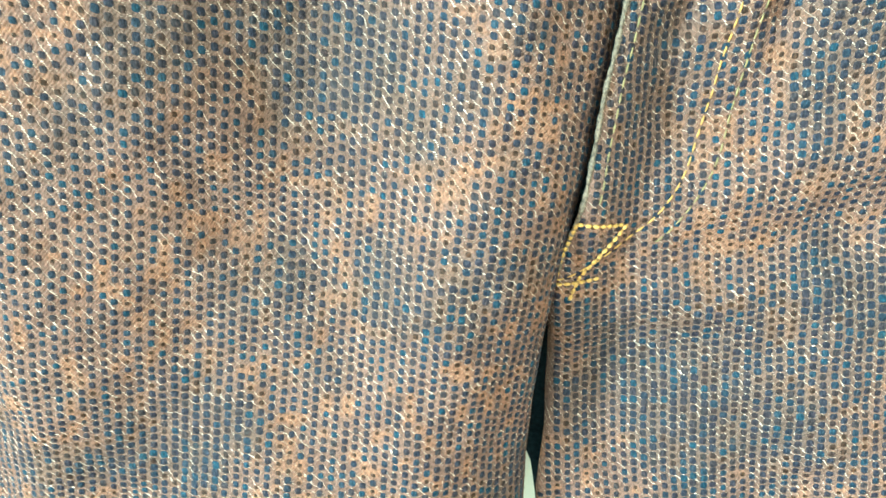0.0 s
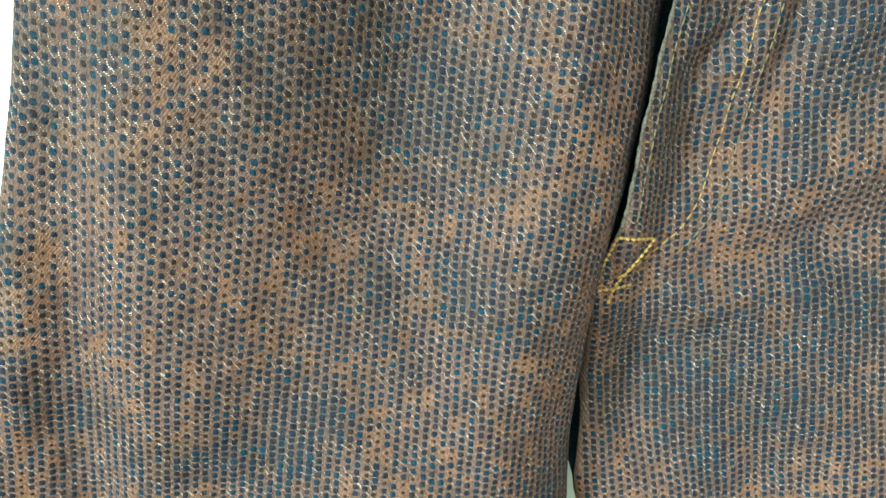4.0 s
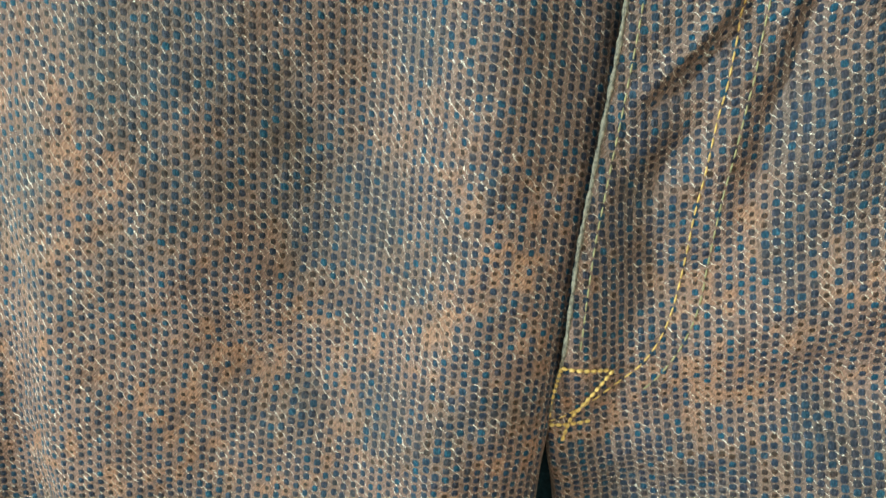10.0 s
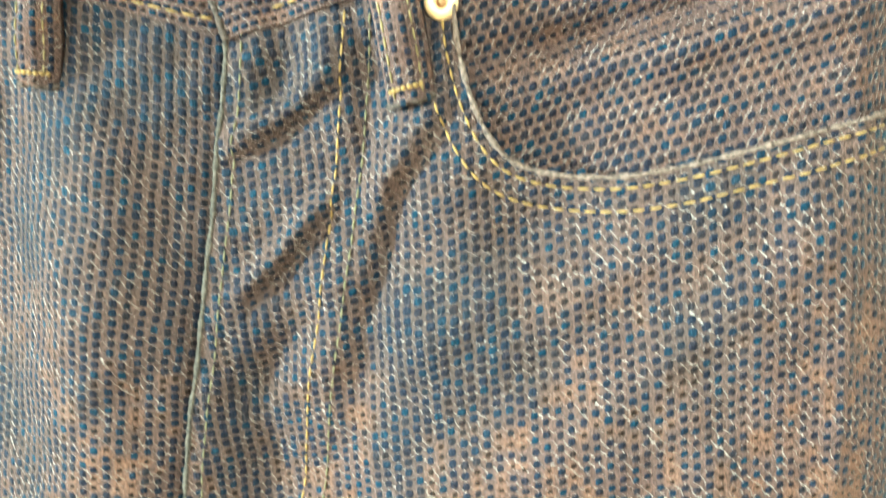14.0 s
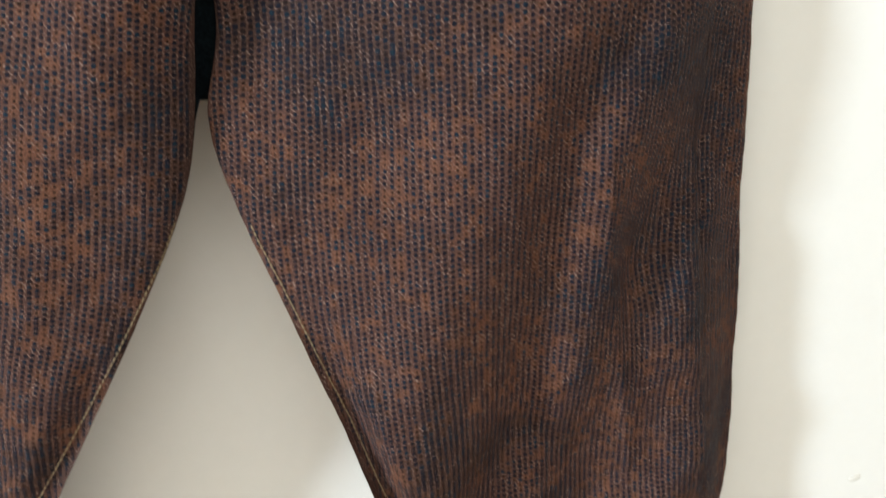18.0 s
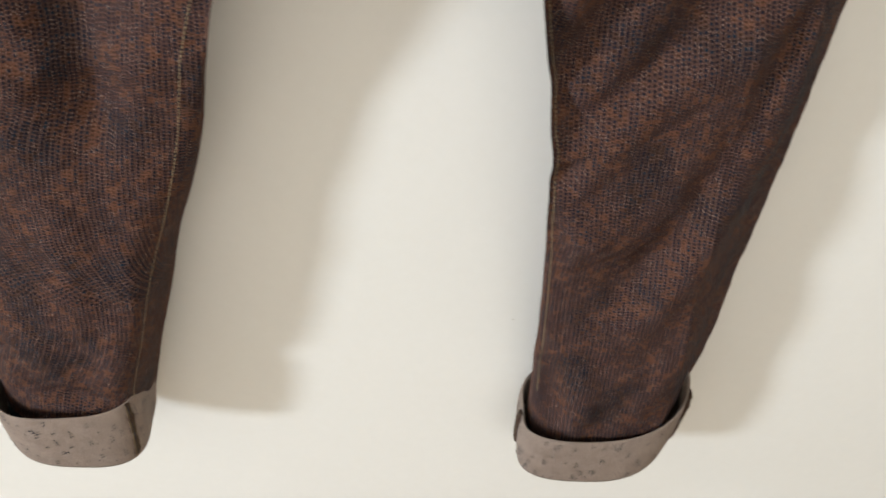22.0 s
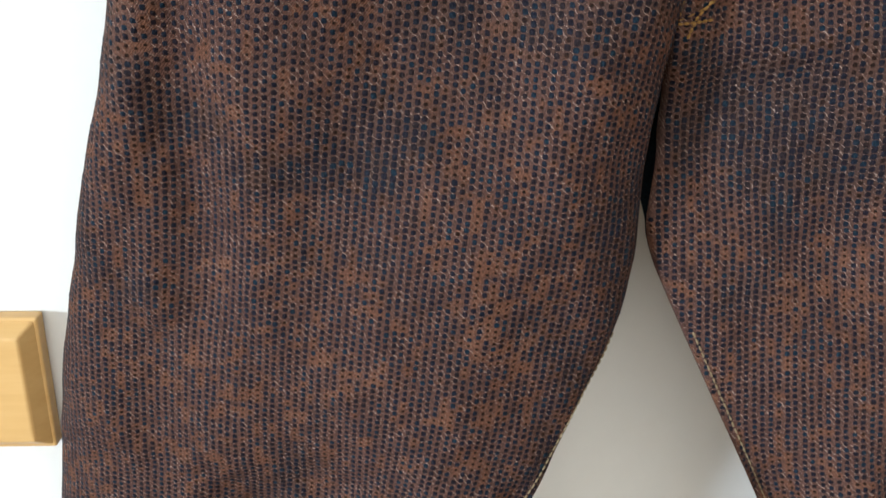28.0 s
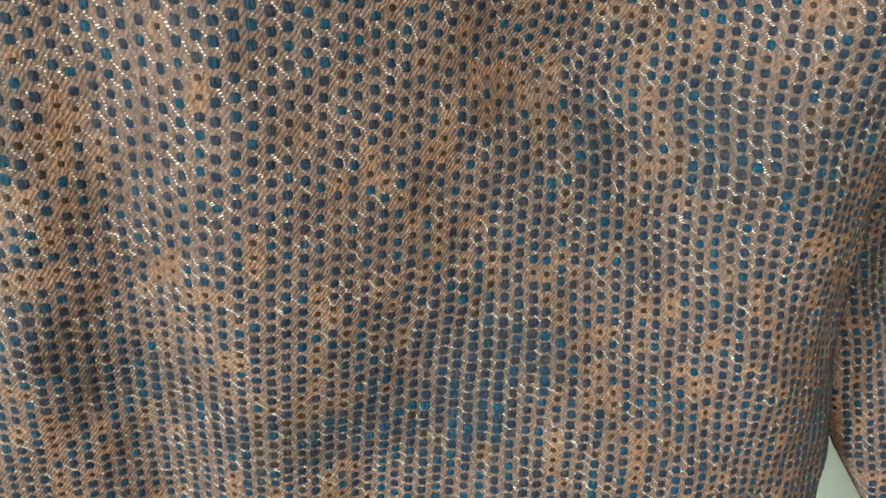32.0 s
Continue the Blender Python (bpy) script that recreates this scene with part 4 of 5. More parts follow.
def back_strip(name, z0, z1, y, mat, label, seed=None, rows=12, crease=0.0):
    x = np.linspace(-0.110, 0.284, 130)
    g = []
    for u in np.linspace(0, 1, rows):
        sag = 0.085 * (x - 0.068) ** 2 / 0.04
        wave = 0.0016 * np.sin(x * 55 + 1.0) + 0.0008 * np.sin(x * 131 + u * 3) + crease * np.sin(48 * x + 9.0 * u) * np.sin(np.pi * u) * (1 - step(0.0, 0.075, x))
        end = 0.022 * np.clip(np.abs(x - 0.087) / 0.2, 0, 1) ** 4 + 0.040 * step(-0.055, -0.110, x)
        g.append(np.stack([x, y + wave - end, z0 + (z1 - z0) * u + sag * (0.35 + 0.2 * u)], 1))
    g = np.stack(g, 0)
    a = arc(g)
    uvs = np.stack([a, np.repeat((np.linspace(0, 1, rows) * (z1 - z0))[:, None], 130, 1)], -1)
    shade = dye(uvs[..., 0], uvs[..., 1], seed) if seed else None
    part_mesh(name, sheet_mesh(name, g, uvs, mat, shade), jeans, label)
    return g


back_strip("back_lining", 1.395, 1.482, BACK_Y - 0.0030, INSIDE, "pale twill inside of the seat", None, 24, 0.0042)
bg = back_strip("back_waistband", 1.479, 1.520, BACK_Y - 0.0062, GROUND, "inside of the back waistband", 53)
rows_b, cols_b = np.meshgrid(np.arange(9), np.arange(104))
rows_b, cols_b = rows_b.ravel(), cols_b.ravel()
at_r, at_c = 0.8 + rows_b * 0.85, np.clip(1 + (cols_b + 0.5 * (rows_b % 2)) * 1.22, 0, 128)
ir, ic = at_r.astype(int), at_c.astype(int)
pb = bg[ir, ic] * (1 - (at_c - ic))[:, None] + bg[ir, ic + 1] * (at_c - ic)[:, None]
nb = len(pb)
shade_b = dye(cols_b * COLUMN, rows_b * PITCH, 53)
part_mesh("indigo_weave", floats_mesh("indigo_weave", pb, np.tile([1.0, 0, 0], (nb, 1)), np.tile([0, 0, 1.0], (nb, 1)), np.tile([0, -1.0, 0], (nb, 1)),
                                      np.stack([0.0012 * (1 - 0.4 * shade_b), np.full(nb, 0.00085), np.full(nb, 0.0004)], 1), shade_b), jeans, "", "stuff")
# a few dark dashes on the pale inside
rng = random.Random(5)
dash_v, dash_f = [], []


def add_dash(p, along, across, length, width):
    k = len(dash_v)
    for a, b in ((-1, -1), (1, -1), (1, 1), (-1, 1)):
        dash_v.append(tuple(p + along * (a * length) + across * (b * width)))
    dash_f.append((k, k + 1, k + 2, k + 3))


for j in range(14):
    for i in range(90):
        x = -0.10 + 0.0042 * i + (0.0021 if j % 2 else 0)
        z = 1.432 + 0.0036 * j + 0.085 * (x - 0.068) ** 2 / 0.04 * 0.4
        y = BACK_Y - 0.0030 + 0.0016 * math.sin(x * 55 + 1.0) - 0.022 * min(1, abs(x - 0.087) / 0.2) ** 4 - 0.0012
        if rng.random() < 0.75 and z < 1.478:
            add_dash(Vector((x, y, z)), Vector((0.8, 0, -0.6)), Vector((0.6, 0, 0.8)), 0.00055, 0.00028)
part_mesh("weave_fleck", raw_mesh("weave_fleck", dash_v, dash_f, DASH, False), jeans, "", "stuff")

# ---------------------------------------------------------------- seams, stitches and edges


def stitch_line(path, name="stitching", mat=None, length=0.0030, gap=0.0011, thick=0.00031, parent=None, lift=0.0):
    """Short thread stitches end to end along a path of places."""
    p = np.array(path, float)
    d = np.r_[0, np.cumsum(np.linalg.norm(np.diff(p, axis=0), axis=1))]
    verts, faces = [], []
    pos = 0.0
    side = 6
    while pos + length < d[-1]:
        ts = np.linspace(pos, pos + length, 5)
        c = np.stack([np.interp(ts, d, p[:, k]) for k in range(3)], 1)
        along = c[-1] - c[0]
        along /= np.linalg.norm(along) + 1e-9
        outv = np.array([0, -1.0, 0]) - along * (-along[1])
        outv /= np.linalg.norm(outv)
        sidev = np.cross(along, outv)
        base = len(verts)
        for k, (q, r) in enumerate(zip(c, (0.35, 0.9, 1.0, 0.9, 0.35))):
            q = q + outv * (thick * 0.75 * r - 0.0001 + lift)
            for m in range(side):
                an = 2 * math.pi * m / side
                verts.append(tuple(q + thick * r * (math.cos(an) * sidev * 1.15 + math.sin(an) * outv)))
            if k:
                for m in range(side):
                    faces.append((base + (k - 1) * side + m, base + (k - 1) * side + (m + 1) % side, base + k * side + (m + 1) % side, base + k * side + m))
        pos += length + gap
    return part_mesh(name, raw_mesh(name, verts, faces, mat or THREAD), parent or jeans, "", "stuff")


def cord(name, path, radius, mat, parent, wobble=0.0, label=""):
    """A rolled edge or thread: a tube along a path of places."""
    p = np.array(path, float)
    verts, faces, side = [], [], 8
    for k, q in enumerate(p):
        along = p[min(k + 1, len(p) - 1)] - p[max(k - 1, 0)]
        along /= np.linalg.norm(along) + 1e-9
        outv = np.array([0, -1.0, 0]) - along * (-along[1])
        outv /= np.linalg.norm(outv)
        sidev = np.cross(along, outv)
        r = radius * (1 + wobble * (math.sin(k * 0.9) * 0.5 + math.sin(k * 2.3) * 0.5))
        for m in range(side):
            an = 2 * math.pi * m / side
            verts.append(tuple(q + r * (math.cos(an) * sidev + math.sin(an) * outv)))
        if k:
            b = (k - 1) * side
            for m in range(side):
                faces.append((b + m, b + (m + 1) % side, b + side + (m + 1) % side, b + side + m))
    return part_mesh(name, raw_mesh(name, verts, faces, mat), parent, label)


def offset_path(p, d):
    t = np.gradient(p, axis=0)
    t /= np.linalg.norm(t, axis=1, keepdims=True)
    return p + d * np.stack([-t[:, 1], t[:, 0]], 1)


# pocket mouths: rolled edge and two rows of stitches
for pts, fun, sign in ((POCKET_R, on_right, -1), (POCKET_L, on_left, 1)):
    p = smooth_path(pts, 160)
    if sign > 0:
        p = p[(p[:, 0] > -0.112)]
    else:
        p = p[(p[:, 0] < 0.284)]
    p = p[p[:, 1] < 1.43 + 0.3 * np.abs(p[:, 0] - 0.08)]
    cord("pocket_edge", fun(p[:, 0], p[:, 1], 0.0002), 0.0007, FRAY, jeans, 0.5, "frayed folded pocket edge")
    for off in (0.0030, 0.0088):
        q = offset_path(p, sign * -off) if sign > 0 else offset_path(p, -off)
        stitch_line(fun(q[:, 0], q[:, 1], 0.0004))

# fly edge, double fly curve and the bar-tacked triangle
zf = np.linspace(1.415, 1.243, 110)
fly = np.stack([R_IN(zf) + 0.0003, zf], 1)
cord("fly_edge", on_right(fly[:, 0], fly[:, 1], 0.0), 0.0007, WORN, jeans, 0.4, "pale worn fly edge")
stitch_line(on_right(fly[:95, 0] + 0.0045, fly[:95, 1], 0.0003), mat=PALE_THREAD, thick=0.00026)
jst = smooth_path([(0.121, 1.418), (0.118, 1.38), (0.112, 1.34), (0.1075, 1.315), (0.106, 1.30), (0.104, 1.282), (0.097, 1.264), (0.085, 1.253), (0.070, 1.2435), (0.066, 1.2415)], 130)
stitch_line(on_right(jst[:, 0], jst[:, 1], 0.0003), thick=0.00027)
jst2 = offset_path(jst, 0.0065)
jst2 = jst2[:112]
stitch_line(on_right(jst2[:, 0], jst2[:, 1], 0.0003), mat=PALE_THREAD, thick=0.00026)
for a, b in (((0.0700, 1.2620), (0.0860, 1.2605)), ((0.0860, 1.2605), (0.0725, 1.2425)), ((0.0700, 1.2620), (0.0655, 1.2400)), ((0.0655, 1.2405), (0.080, 1.2425)),
             ((0.0735, 1.2440), (0.0705, 1.2340)), ((0.0670, 1.2450), (0.0640, 1.2330))):
    q = np.linspace(a, b, 24)
    stitch_line(on_right(q[:, 0], q[:, 1], 0.0004), "bar_tack", None, 0.0021, 0.0002, 0.00055)

# inseams: a felled ridge and its thread
zi = np.linspace(1.12, 0.56, 220)
for fun, edge, sgn in ((on_left, L_IN, -1), (on_right, R_IN, 1)):
    inset = np.interp(zi, [0.56, 0.70, 0.80, 0.90, 0.97, 1.03, 1.10], [0.012, 0.011, 0.0125, 0.0140, 0.0095, 0.0045, 0.0005]) if sgn < 0 else 0.0036
    q = edge(zi) + sgn * inset
    stitch_line(fun(q, zi, 0.0003), mat=INSEAM_THREAD, thick=0.00036, length=0.0026, gap=0.0006)

# waist seam stitches and the folded seam line
for g, cut in ((band_l, slice(0, 86)), (band_r, slice(6, 90))):
    q = g[3, cut] + np.array([0, -0.0006, 0])
    stitch_line(q, length=0.0034)
    cord("band_edge", g[25, cut] + np.array([0, 0.0006, 0.0002]), 0.0008, EDGE, jeans, 0.3, "worn copper-coloured band edge")
end = band_r[:26, 0] + np.array([0.0003, 0, 0])
cord("band_end", end, 0.0009, EDGE, jeans, 0.3)
q = np.stack([bg[2][:, 0], bg[2][:, 1] - 0.0006, bg[2][:, 2]], 1)
stitch_line(q, length=0.0036, thick=0.0005)
for dx in (0.0605, 0.0690):
    q = np.stack([np.full(40, dx) + np.linspace(0, 0.002, 40), np.full(40, BACK_Y - 0.0064 + 0.0016 * math.sin(dx * 55 + 1)), np.linspace(1.42, 1.478, 40)], 1)
    stitch_line(q, length=0.0034, thick=0.0005)
gx, gz = np.meshgrid(np.linspace(0.0575, 0.0745, 14), np.linspace(1.415, 1.4785, 20))
gy = BACK_Y - 0.0050 - 0.0012 * np.sin(np.linspace(0, np.pi, 14))[None] + 0.0016 * np.sin(gx * 55 + 1.0)
part_mesh("centre_back_seam", sheet_mesh("centre_back_seam", np.stack([gx, gy, gz], -1), np.stack([gx * 1.0 + 0.3, gz], -1), INSIDE), jeans, "folded centre back seam")
part("size_tag", box((0.112, BACK_Y - 0.0072, 1.4845), (0.130, BACK_Y - 0.0063, 1.512), 0.0003, 1), TAG, jeans, "small white woven tag")

# ---------------------------------------------------------------- belt loops


def belt_loop(top, low, fun, seed, bow, half):
    """A raised denim strap, tacked at both ends."""
    (x0, z0), (x1, z1) = top, low
    n = 34
    along = np.array([x1 - x0, z1 - z0])
    along /= np.linalg.norm(along)
    side = np.array([-along[1], along[0]])
    rows = []
    mid = np.stack([np.linspace(x0, x1, n), np.linspace(z0, z1, n)], 1)
    mid[:, 0] += bow * np.sin(np.pi * np.linspace(0, 1, n))
    yb = np.minimum.reduce([fun(mid[:, 0] + d, np.minimum(mid[:, 1], 1.425), 0.0)[:, 1] for d in (-0.005, 0, 0.005)])
    u = np.linspace(0, 1, n)
    y = np.convolve(np.pad(yb, 4, "edge"), np.ones(9) / 9, "valid") - 0.0050 - 0.0065 * np.sin(np.pi * np.clip(u * 1.02, 0, 1)) ** 0.7
    for k, v in enumerate(np.linspace(-1, 1, 11)):
        curl = 0.0052 * np.abs(v) ** 2.0 + 0.0006 * np.sin(5.0 * np.pi * u + 1.2 * v)
        p = mid + side[None] * (v * half)
        rows.append(np.stack([p[:, 0], y + curl, p[:, 1]], 1))
    front = np.stack(rows, 0)
    back = front[::-1] + np.array([0, 0.0022, 0])
    g = np.concatenate([front, back, front[:1]], 0)
    a = arc(g)
    up = np.cumsum(np.r_[0, np.linalg.norm(np.diff(g[:, n // 2], axis=0), axis=1)])
    uvs = np.stack([np.repeat(up[:, None], n, 1), a], -1)
    strap = part_mesh("belt_loop", sheet_mesh("belt_loop", g, uvs, GROUND, dye(uvs[..., 0], uvs[..., 1], seed)), jeans, "denim belt loop with yellow tacks")
    ii, jj = np.meshgrid(np.arange(4), np.arange(int(a[5, -1] / PITCH)))
    ii, jj = ii.ravel(), jj.ravel()
    ri = 1.1 + ii * 2.6
    ci = np.interp((jj + 0.7 + 0.5 * (ii % 2)) * PITCH, a[5], np.arange(n))

    def sample(r, c):
        r, c = np.clip(r, 0, 9.999), np.clip(c, 0, n - 1.001)
        i, j = r.astype(int), c.astype(int)
        fr, fc = (r - i)[:, None], (c - j)[:, None]
        return (front[i, j] * (1 - fr) + front[i + 1, j] * fr) * (1 - fc) + (front[i, j + 1] * (1 - fr) + front[i + 1, j + 1] * fr) * fc
    p, ac, uv_ = sample(ri, ci), sample(ri + 0.3, ci) - sample(ri - 0.3, ci), sample(ri, ci - 0.3) - sample(ri, ci + 0.3)
    ac /= np.linalg.norm(ac, axis=1, keepdims=True)
    uv_ /= np.linalg.norm(uv_, axis=1, keepdims=True)
    out = np.cross(ac, uv_)
    out *= np.sign(-out[:, 1:2])
    shade = dye(ii * PITCH, jj * PITCH, seed)
    size = np.stack([0.0009 * (1 - 0.5 * shade), 0.0011 * (1 - 0.5 * shade), np.full(len(p), 0.0004)], 1)
    part_mesh("indigo_weave", floats_mesh("indigo_weave", p, ac, uv_, out, size, shade), strap, "", "stuff")
    for row in (2, 8):
        stitch_line(front[row] + np.array([0, -0.0003, 0]), parent=strap, mat=LOOP_THREAD, thick=0.00028)
    for c in (3, n - 3):
        stitch_line(front[1:10, c] + np.array([0, -0.0004, 0]), "bar_tack", None, 0.0014, 0.0001, 0.0005, strap)
    for c, d in ((0, 0.004), (n - 1, 0.004)):
        q = front[:, c] + np.array([0, 0.0012, 0])
        cord("loop_end", q, 0.0009, EDGE, strap, 0.5)


belt_loop((0.0400, 1.4520), (0.0360, 1.4000), on_left, 61, 0.0030, 0.0061)
belt_loop((0.1245, 1.4490), (0.1385, 1.3955), on_right, 67, 0.0026, 0.0060)

# ---------------------------------------------------------------- coin pocket
coin = smooth_path([(-0.003, 1.428), (-0.003, 1.415), (-0.008, 1.400), (-0.014, 1.382)], 40)
rows = []
for u in np.linspace(0, 1, 24):
    x = coin[:, 0] - 0.001 - 0.055 * u
    z = coin[:, 1] + 0.020 * u * np.linspace(1.0, 0.4, 40)
    p = on_left(x, np.minimum(z, 1.47), 0.0)
    p[:, 1] += 0.0028 + 0.0012 * u
    rows.append(p)
g = np.stack(rows[::-1], 0)
a = arc(g)
uvs = np.stack([np.repeat((np.linspace(0, 1, 24) * 0.055)[:, None], 40, 1), a], -1)
coin_pocket = part_mesh("coin_pocket", sheet_mesh("coin_pocket", g, uvs, GROUND, dye(uvs[..., 0], uvs[..., 1], 71)), jeans, "small coin pocket with a rivet")
ii, jj = np.meshgrid(np.arange(16), np.arange(14))
ii, jj = ii.ravel(), jj.ravel()
ri = np.clip(22.2 - ii * 1.36 - 0.0 * jj, 0, 22.9)
ci = np.clip(1.5 + jj * 2.75 + 1.3 * (ii % 2), 0, 38.9)
p = g[ri.astype(int), ci.astype(int)]
n = len(p)
shade = dye(ii * PITCH, jj * PITCH, 71)
size = np.stack([0.0009 * (1 - 0.5 * shade), 0.0010 * (1 - 0.5 * shade), np.full(n, 0.0004)], 1)
part_mesh("indigo_weave", floats_mesh("indigo_weave", p, np.tile([1.0, 0, 0], (n, 1)), np.tile([0, 0, 1.0], (n, 1)), np.tile([0, -1.0, 0], (n, 1)), size, shade), coin_pocket, "", "stuff")
cord("pocket_edge", g[-1] + np.array([0, 0.0004, 0]), 0.0012, EDGE, coin_pocket, 0.25)
for off in (2, 4):
    stitch_line(g[-1 - off] + np.array([0, -0.0004, 0]), parent=coin_pocket, mat=PALE_THREAD, thick=0.00036)

# ---------------------------------------------------------------- rivets and button


def rivet(x, z, y, mat, label, tilt):
    r = 0.0042
    washer = part("rivet", lathe([(r, -0.0012), (r, 0.0002), (r * 0.94, 0.0007), (r * 0.55, 0.0009), (r * 0.32, 0.0007), (r * 0.28, 0.0002)], 36), mat, jeans, label, True)
    washer.matrix_local = pose(x, y, z, tilt[0], 0, tilt[1])
    pin = part("pin", lathe([(r * 0.26, -0.0008), (r * 0.26, 0.0007), (r * 0.17, 0.0012), (r * 0.06, 0.0013)], 20), COPPER_PIN, washer, "worn copper pin", True)


rivet(0.0216, 1.4258, float(on_left(0.0216, 1.4258)[0, 1]) - 0.0065, IRON, "bright round rivet with a copper pin", (4, -6))
rivet(-0.0030, 1.4192, float(on_left(-0.0030, 1.4192)[0, 1]) + 0.0012, IRON, "bright round rivet with a copper pin", (2, -4))
rivet(0.1458, 1.4192, float(on_right(0.1458, 1.4192)[0, 1]) - 0.0014, COPPER, "coppery round rivet", (2, 12))

bx, bz = 0.0990, 1.4305
by = float(band_r[13, 8, 1]) - 0.0030
R = 0.0080
button = part("button", lathe([(R * 0.55, -0.004), (R * 0.9, -0.0008), (R, 0.0), (R, 0.0012), (R * 0.95, 0.0020), (R * 0.80, 0.0023), (R * 0.56, 0.0022),
                               (R * 0.47, 0.0014), (R * 0.42, 0.0004)], 56), PEWTER, jeans, "round antique metal button with worn lettering", True)
button.matrix_local = pose(bx, by, bz, 2, 0, 4)
part("cup", lathe([(R * 0.44, 0.0002), (R * 0.40, 0.0006), (R * 0.30, 0.0003)], 40), PEWTER_DARK, button, "dark sunken centre", True)
part("stud", lathe([(R * 0.17, 0.0), (R * 0.17, 0.0012), (R * 0.12, 0.0016)], 20), PEWTER, button, "", True)
for k in range(11):
    an = radians(160 - k * 30)
    bm = box((-0.00048, -0.00022, -0.00075), (0.00048, 0.00022, 0.00075), 0.00015, 1)
    mark = part("worn_mark", bm, PEWTER_DARK, button)
    mark.matrix_local = pose(R * 0.72 * math.cos(an), -0.0023, R * 0.72 * math.sin(an), 0, 90 - math.degrees(an), 0)
# buttonhole
hx = np.linspace(0.101, 0.117, 30)
hz = 1.4345 + 0.16 * (hx - 0.101)
hy = np.interp(hx, band_r[14, :, 0], band_r[14, :, 1])
cord("buttonhole", np.stack([hx, hy - 0.0002, hz], 1), 0.0008, DASH, jeans, 0.1, "dark buttonhole slit")
for d in (-0.0021, 0.0021):
    stitch_line(np.stack([hx, hy - 0.0004, hz + d], 1), "buttonhole_thread", BLUE_THREAD, 0.0014, -0.0002, 0.00045)

# ---------------------------------------------------------------- turned-up cuffs


def cuff(cx, cy, rx, ry, top, low, tilt_front, tilt_side, seed, seam_at, label):
    """A turn-up: flared tube with a folded lower edge and a ragged upper one."""
    n = 150
    an = np.linspace(0, 2 * math.pi, n)
    sn, cs = np.sin(an), np.cos(an)

    def ring(k, z, frac):
        wob = 1 + 0.020 * np.sin(3 * an + seed) + 0.012 * np.sin(5 * an + 2 * seed)
        zz = z - tilt_front * np.cos(an + 0.6 * frac) + tilt_side * sn + 0.0015 * np.sin(4 * an + seed + frac) + 0.004 * frac * np.sin(2 * an + seed)
        boxy = 1 + 0.05 * np.cos(4 * an + math.pi)
        return np.stack([cx + rx * k * wob * boxy * sn, cy - ry * k * wob * boxy * cs, zz], 1)
    h = top - low
    rows = [ring(0.45, low + 0.35 * h, 0.3), ring(0.80, low + 0.25 * h, 0.3), ring(0.93, low + 0.012, 0.1), ring(0.96, low + 0.003, 0), ring(0.985, low, 0)]
    for u in np.linspace(0.04, 1, 14):
        rows.append(ring(0.99 + 0.05 * math.sin(u * 2.4), low + h * u, u))
    rows.append(ring(1.015, top + 0.0008, 1))
    rows.append(ring(0.995, top - 0.001, 1))
    rows.append(ring(0.985, top - 0.02, 0.9))
    g = np.stack(rows, 0)
    g[..., 1] = np.minimum(g[..., 1], WALL_Y - 0.002)
    a = arc(g)
    up = np.cumsum(np.r_[0, np.linalg.norm(np.diff(g[:, 0], axis=0), axis=1)])
    uvs = np.stack([a, np.repeat(up[:, None], n, 1)], -1)
    ob = part_mesh("cuff", sheet_mesh("cuff", g, uvs, CUFF), jeans, label)
    # near-black disc puts the shade inside the leg into colour
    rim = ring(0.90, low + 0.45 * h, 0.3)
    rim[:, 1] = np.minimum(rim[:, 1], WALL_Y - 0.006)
    inside = [tuple(p) for p in rim[:-1]]
    part_mesh("leg_opening", raw_mesh("leg_opening", inside, [tuple(range(len(inside)))], GAP_SHADE, False), ob, "near-black disc painted as shade inside the leg")
    verts, faces = [], []
    r = random.Random(seed)
    for i in range(0, n - 1):
        if not (an[i] < 2.0 or an[i] > 4.2):
            continue
        for _ in range(2):
            row = 5 + r.random() * 12.2
            if r.random() > 0.55:
                continue
            runs = r.choice((1, 2, 4, 5))
            for m in range(runs):
                rr = row + (m // 2) * 0.70 + (m % 2) * 0.25
                if rr > 17.5:
                    continue
                j = int(rr)
                p = g[j, i] * (1 - rr + j) + g[j + 1, i] * (rr - j)
                t = g[j, i + 1] - g[j, i]
                t = t / np.linalg.norm(t)
                p = p + t * (m % 2) * 0.0019
                o = np.array([t[1], -t[0], 0]) * 0.0004
                o *= 1 if o[0] * (p[0] - cx) + o[1] * (p[1] - cy) > 0 else -1
                k = len(verts)
                ln = 0.00085 * r.uniform(0.6, 1.3)
                for b, c in ((-1, -1), (1, -1), (1, 1), (-1, 1)):
                    verts.append(tuple(p + o + t * (b * 0.00052) + np.array([0, 0, c * ln])))
                faces.append((k, k + 1, k + 2, k + 3))
    part_mesh("weave_fleck", raw_mesh("weave_fleck", verts, faces, DASH, False), ob, "", "stuff")
    # the overcast seam allowance that shows on the turned side
    for ang, wide in seam_at:
        idx = int(ang / (2 * math.pi) * n)
        col = g[6:19, idx % n]
        out = col.mean(0) - np.array([cx, cy, col[:, 2].mean()])
        out[2] = 0
        out /= np.linalg.norm(out)
        along = np.cross(out, [0, 0, 1.0])
        for m, off in enumerate((-0.9, 0.0, 0.9)):
            bead = col + out * 0.0010 + along * off * wide
            cord("seam_allowance", bead, wide * 0.62, EDGE, ob, 0.9, "thick overcast seam")
            stitch_line(bead + out * wide * 0.55 + along * 0.0006, "overcasting", PALE_THREAD if m != 1 else DASH, 0.0011, 0.0017, 0.0007, ob)
    return g


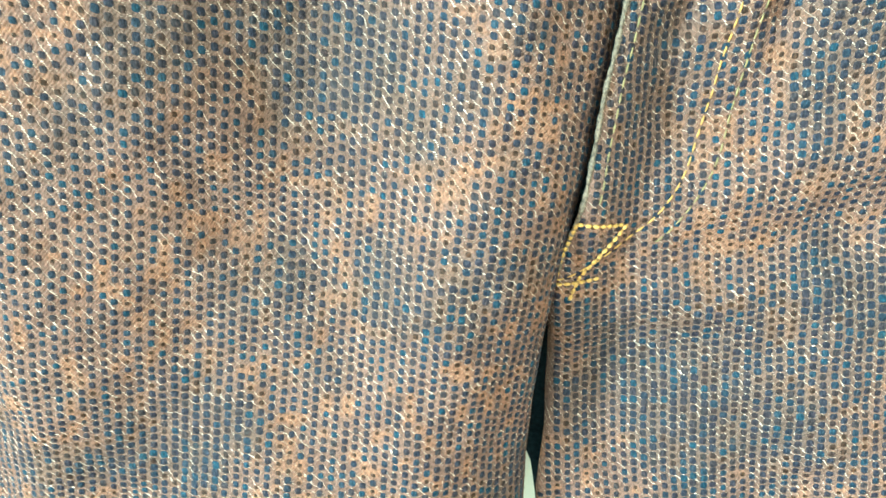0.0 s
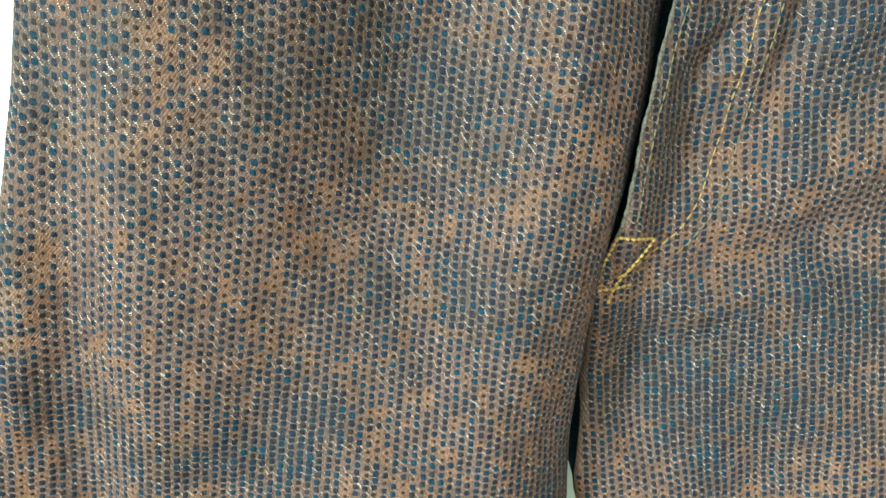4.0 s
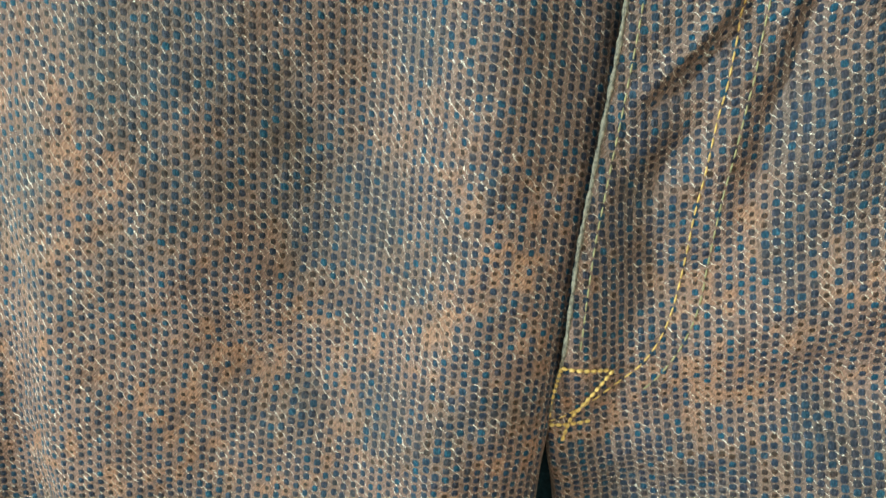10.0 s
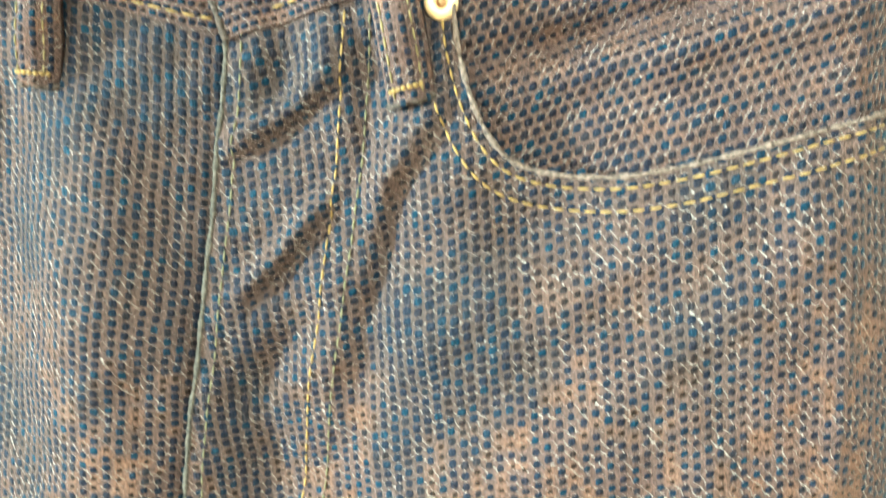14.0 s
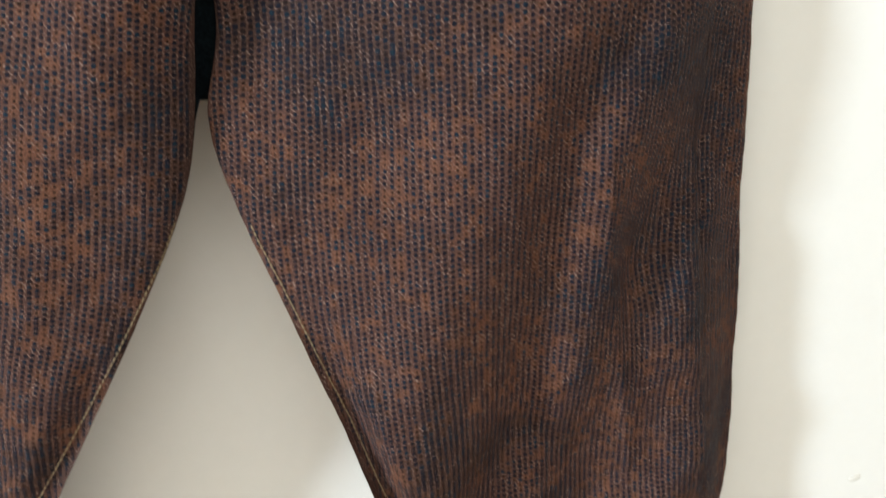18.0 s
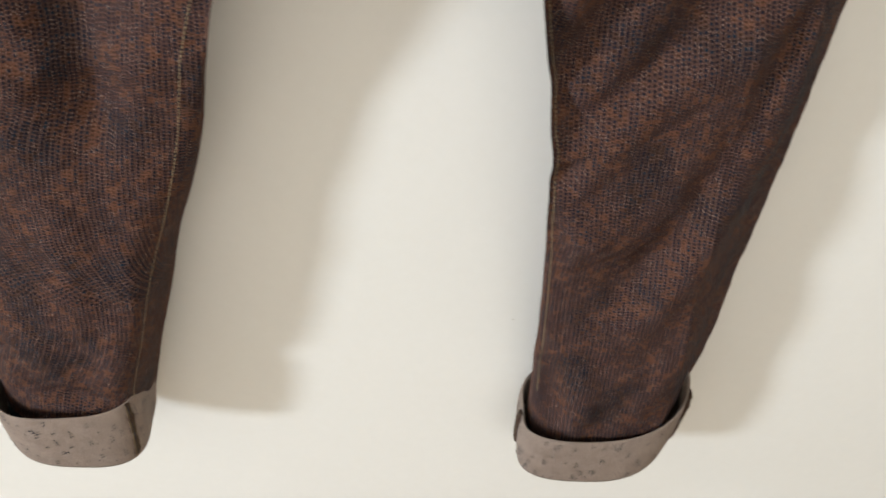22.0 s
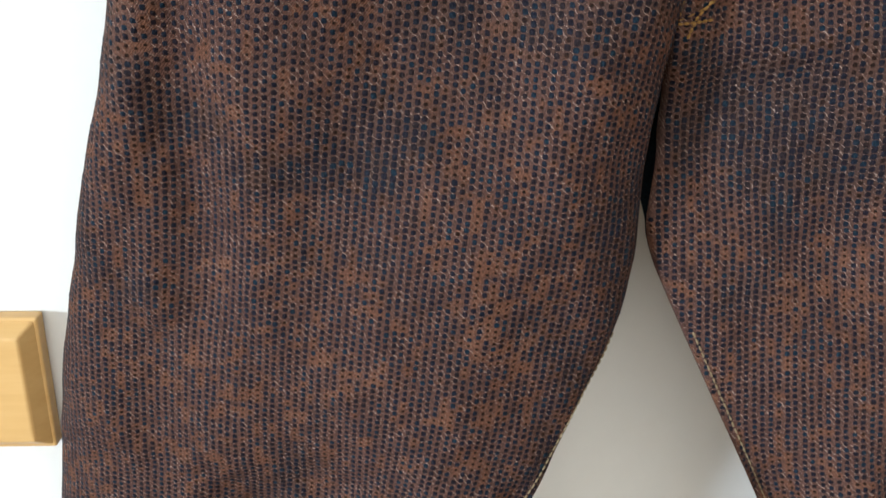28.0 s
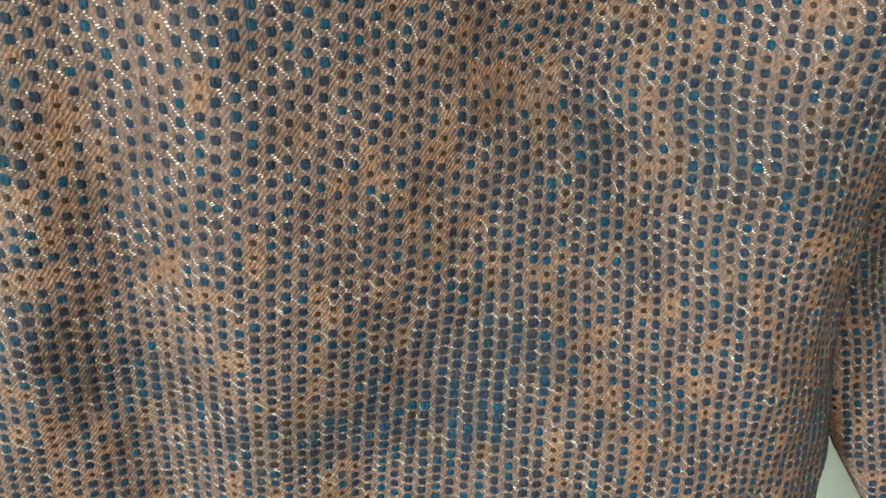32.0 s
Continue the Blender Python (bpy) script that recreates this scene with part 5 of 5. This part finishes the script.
cuff(0.2875, 0.3010, 0.0740, 0.0375, 0.5540, 0.4900, 0.026, 0.008, 3, ((1.42, 0.0026), (4.80, 0.0022)), "turned-up cuff showing the pale flecked reverse")
cuff(-0.1735, 0.2960, 0.0660, 0.0405, 0.5730, 0.5060, 0.026, -0.004, 8, ((0.85, 0.0018),), "turned-up cuff showing the pale flecked reverse")

# ---------------------------------------------------------------- things on the wall
handle = tagged(new("wooden_handle"), "smooth honey-coloured wooden handle on the white wall", "handle")
handle.location = (-0.2380, WALL_Y, 1.0590)


def tapered_block(a, b):
    """A block between two rectangles (half width, half height, depth), its edges eased."""
    bm = bmesh.new()
    rings = [[bm.verts.new((sx * u, -e, sz * v)) for sx, sz in ((-1, -1), (1, -1), (1, 1), (-1, 1))] for u, v, e in (a, b)]
    for k in range(4):
        bm.faces.new((rings[0][k], rings[0][(k + 1) % 4], rings[1][(k + 1) % 4], rings[1][k]))
    bm.faces.new(rings[1])
    bm.faces.new(rings[0][::-1])
    bmesh.ops.bevel(bm, geom=bm.edges[:], offset=0.0011, segments=2, affect="EDGES", profile=0.5)
    bmesh.ops.recalc_face_normals(bm, faces=bm.faces[:])
    return bm


part("base", tapered_block((0.0370, 0.0355, 0.0), (0.0370, 0.0355, 0.0082)), BEECH, handle)
part("face", tapered_block((0.0368, 0.0353, 0.0066), (0.0295, 0.0280, 0.0150)), BEECH, handle)


def socket_plate(x, z, wide, high, deep):
    plate = tagged(new("socket_plate"), "white plastic socket plate on the wall", "socket", "socket plates on the wall")
    plate.location = (x, WALL_Y, z)
    part("rim", box((-wide / 2, -deep * 0.55, -high / 2), (wide / 2, 0.0, high / 2), 0.003, 3), PLASTIC, plate)
    part("cover", box((-wide / 2 + 0.006, -deep, -high / 2 + 0.006), (wide / 2 - 0.006, -deep * 0.5, high / 2 - 0.006), 0.002, 2), PLASTIC, plate)
    return plate


socket_plate(0.512, 0.243, 0.117, 0.085, 0.020)
socket_plate(0.680, 0.238, 0.117, 0.085, 0.020)

# small marks on the paint
for x, z, s in ((0.4585, 0.929, 0.0030), (0.202, 0.602, 0.0011), (0.441, 0.860, 0.0016)):
    bm = bmesh.new()
    bmesh.ops.create_icosphere(bm, subdivisions=2, radius=s)
    for v in bm.verts:
        v.co.y *= 0.25
        v.co.x *= 1.3
        v.co += Vector((0, 0, 0.3 * v.co.x))
    me = bpy.data.meshes.new("wall_mark")
    bm.to_mesh(me)
    bm.free()
    me.materials.append(LINT)
    ob = tagged(new("wall_mark", me), "tiny chip in the white wall paint", "mark")
    ob.location = (x, WALL_Y, z)
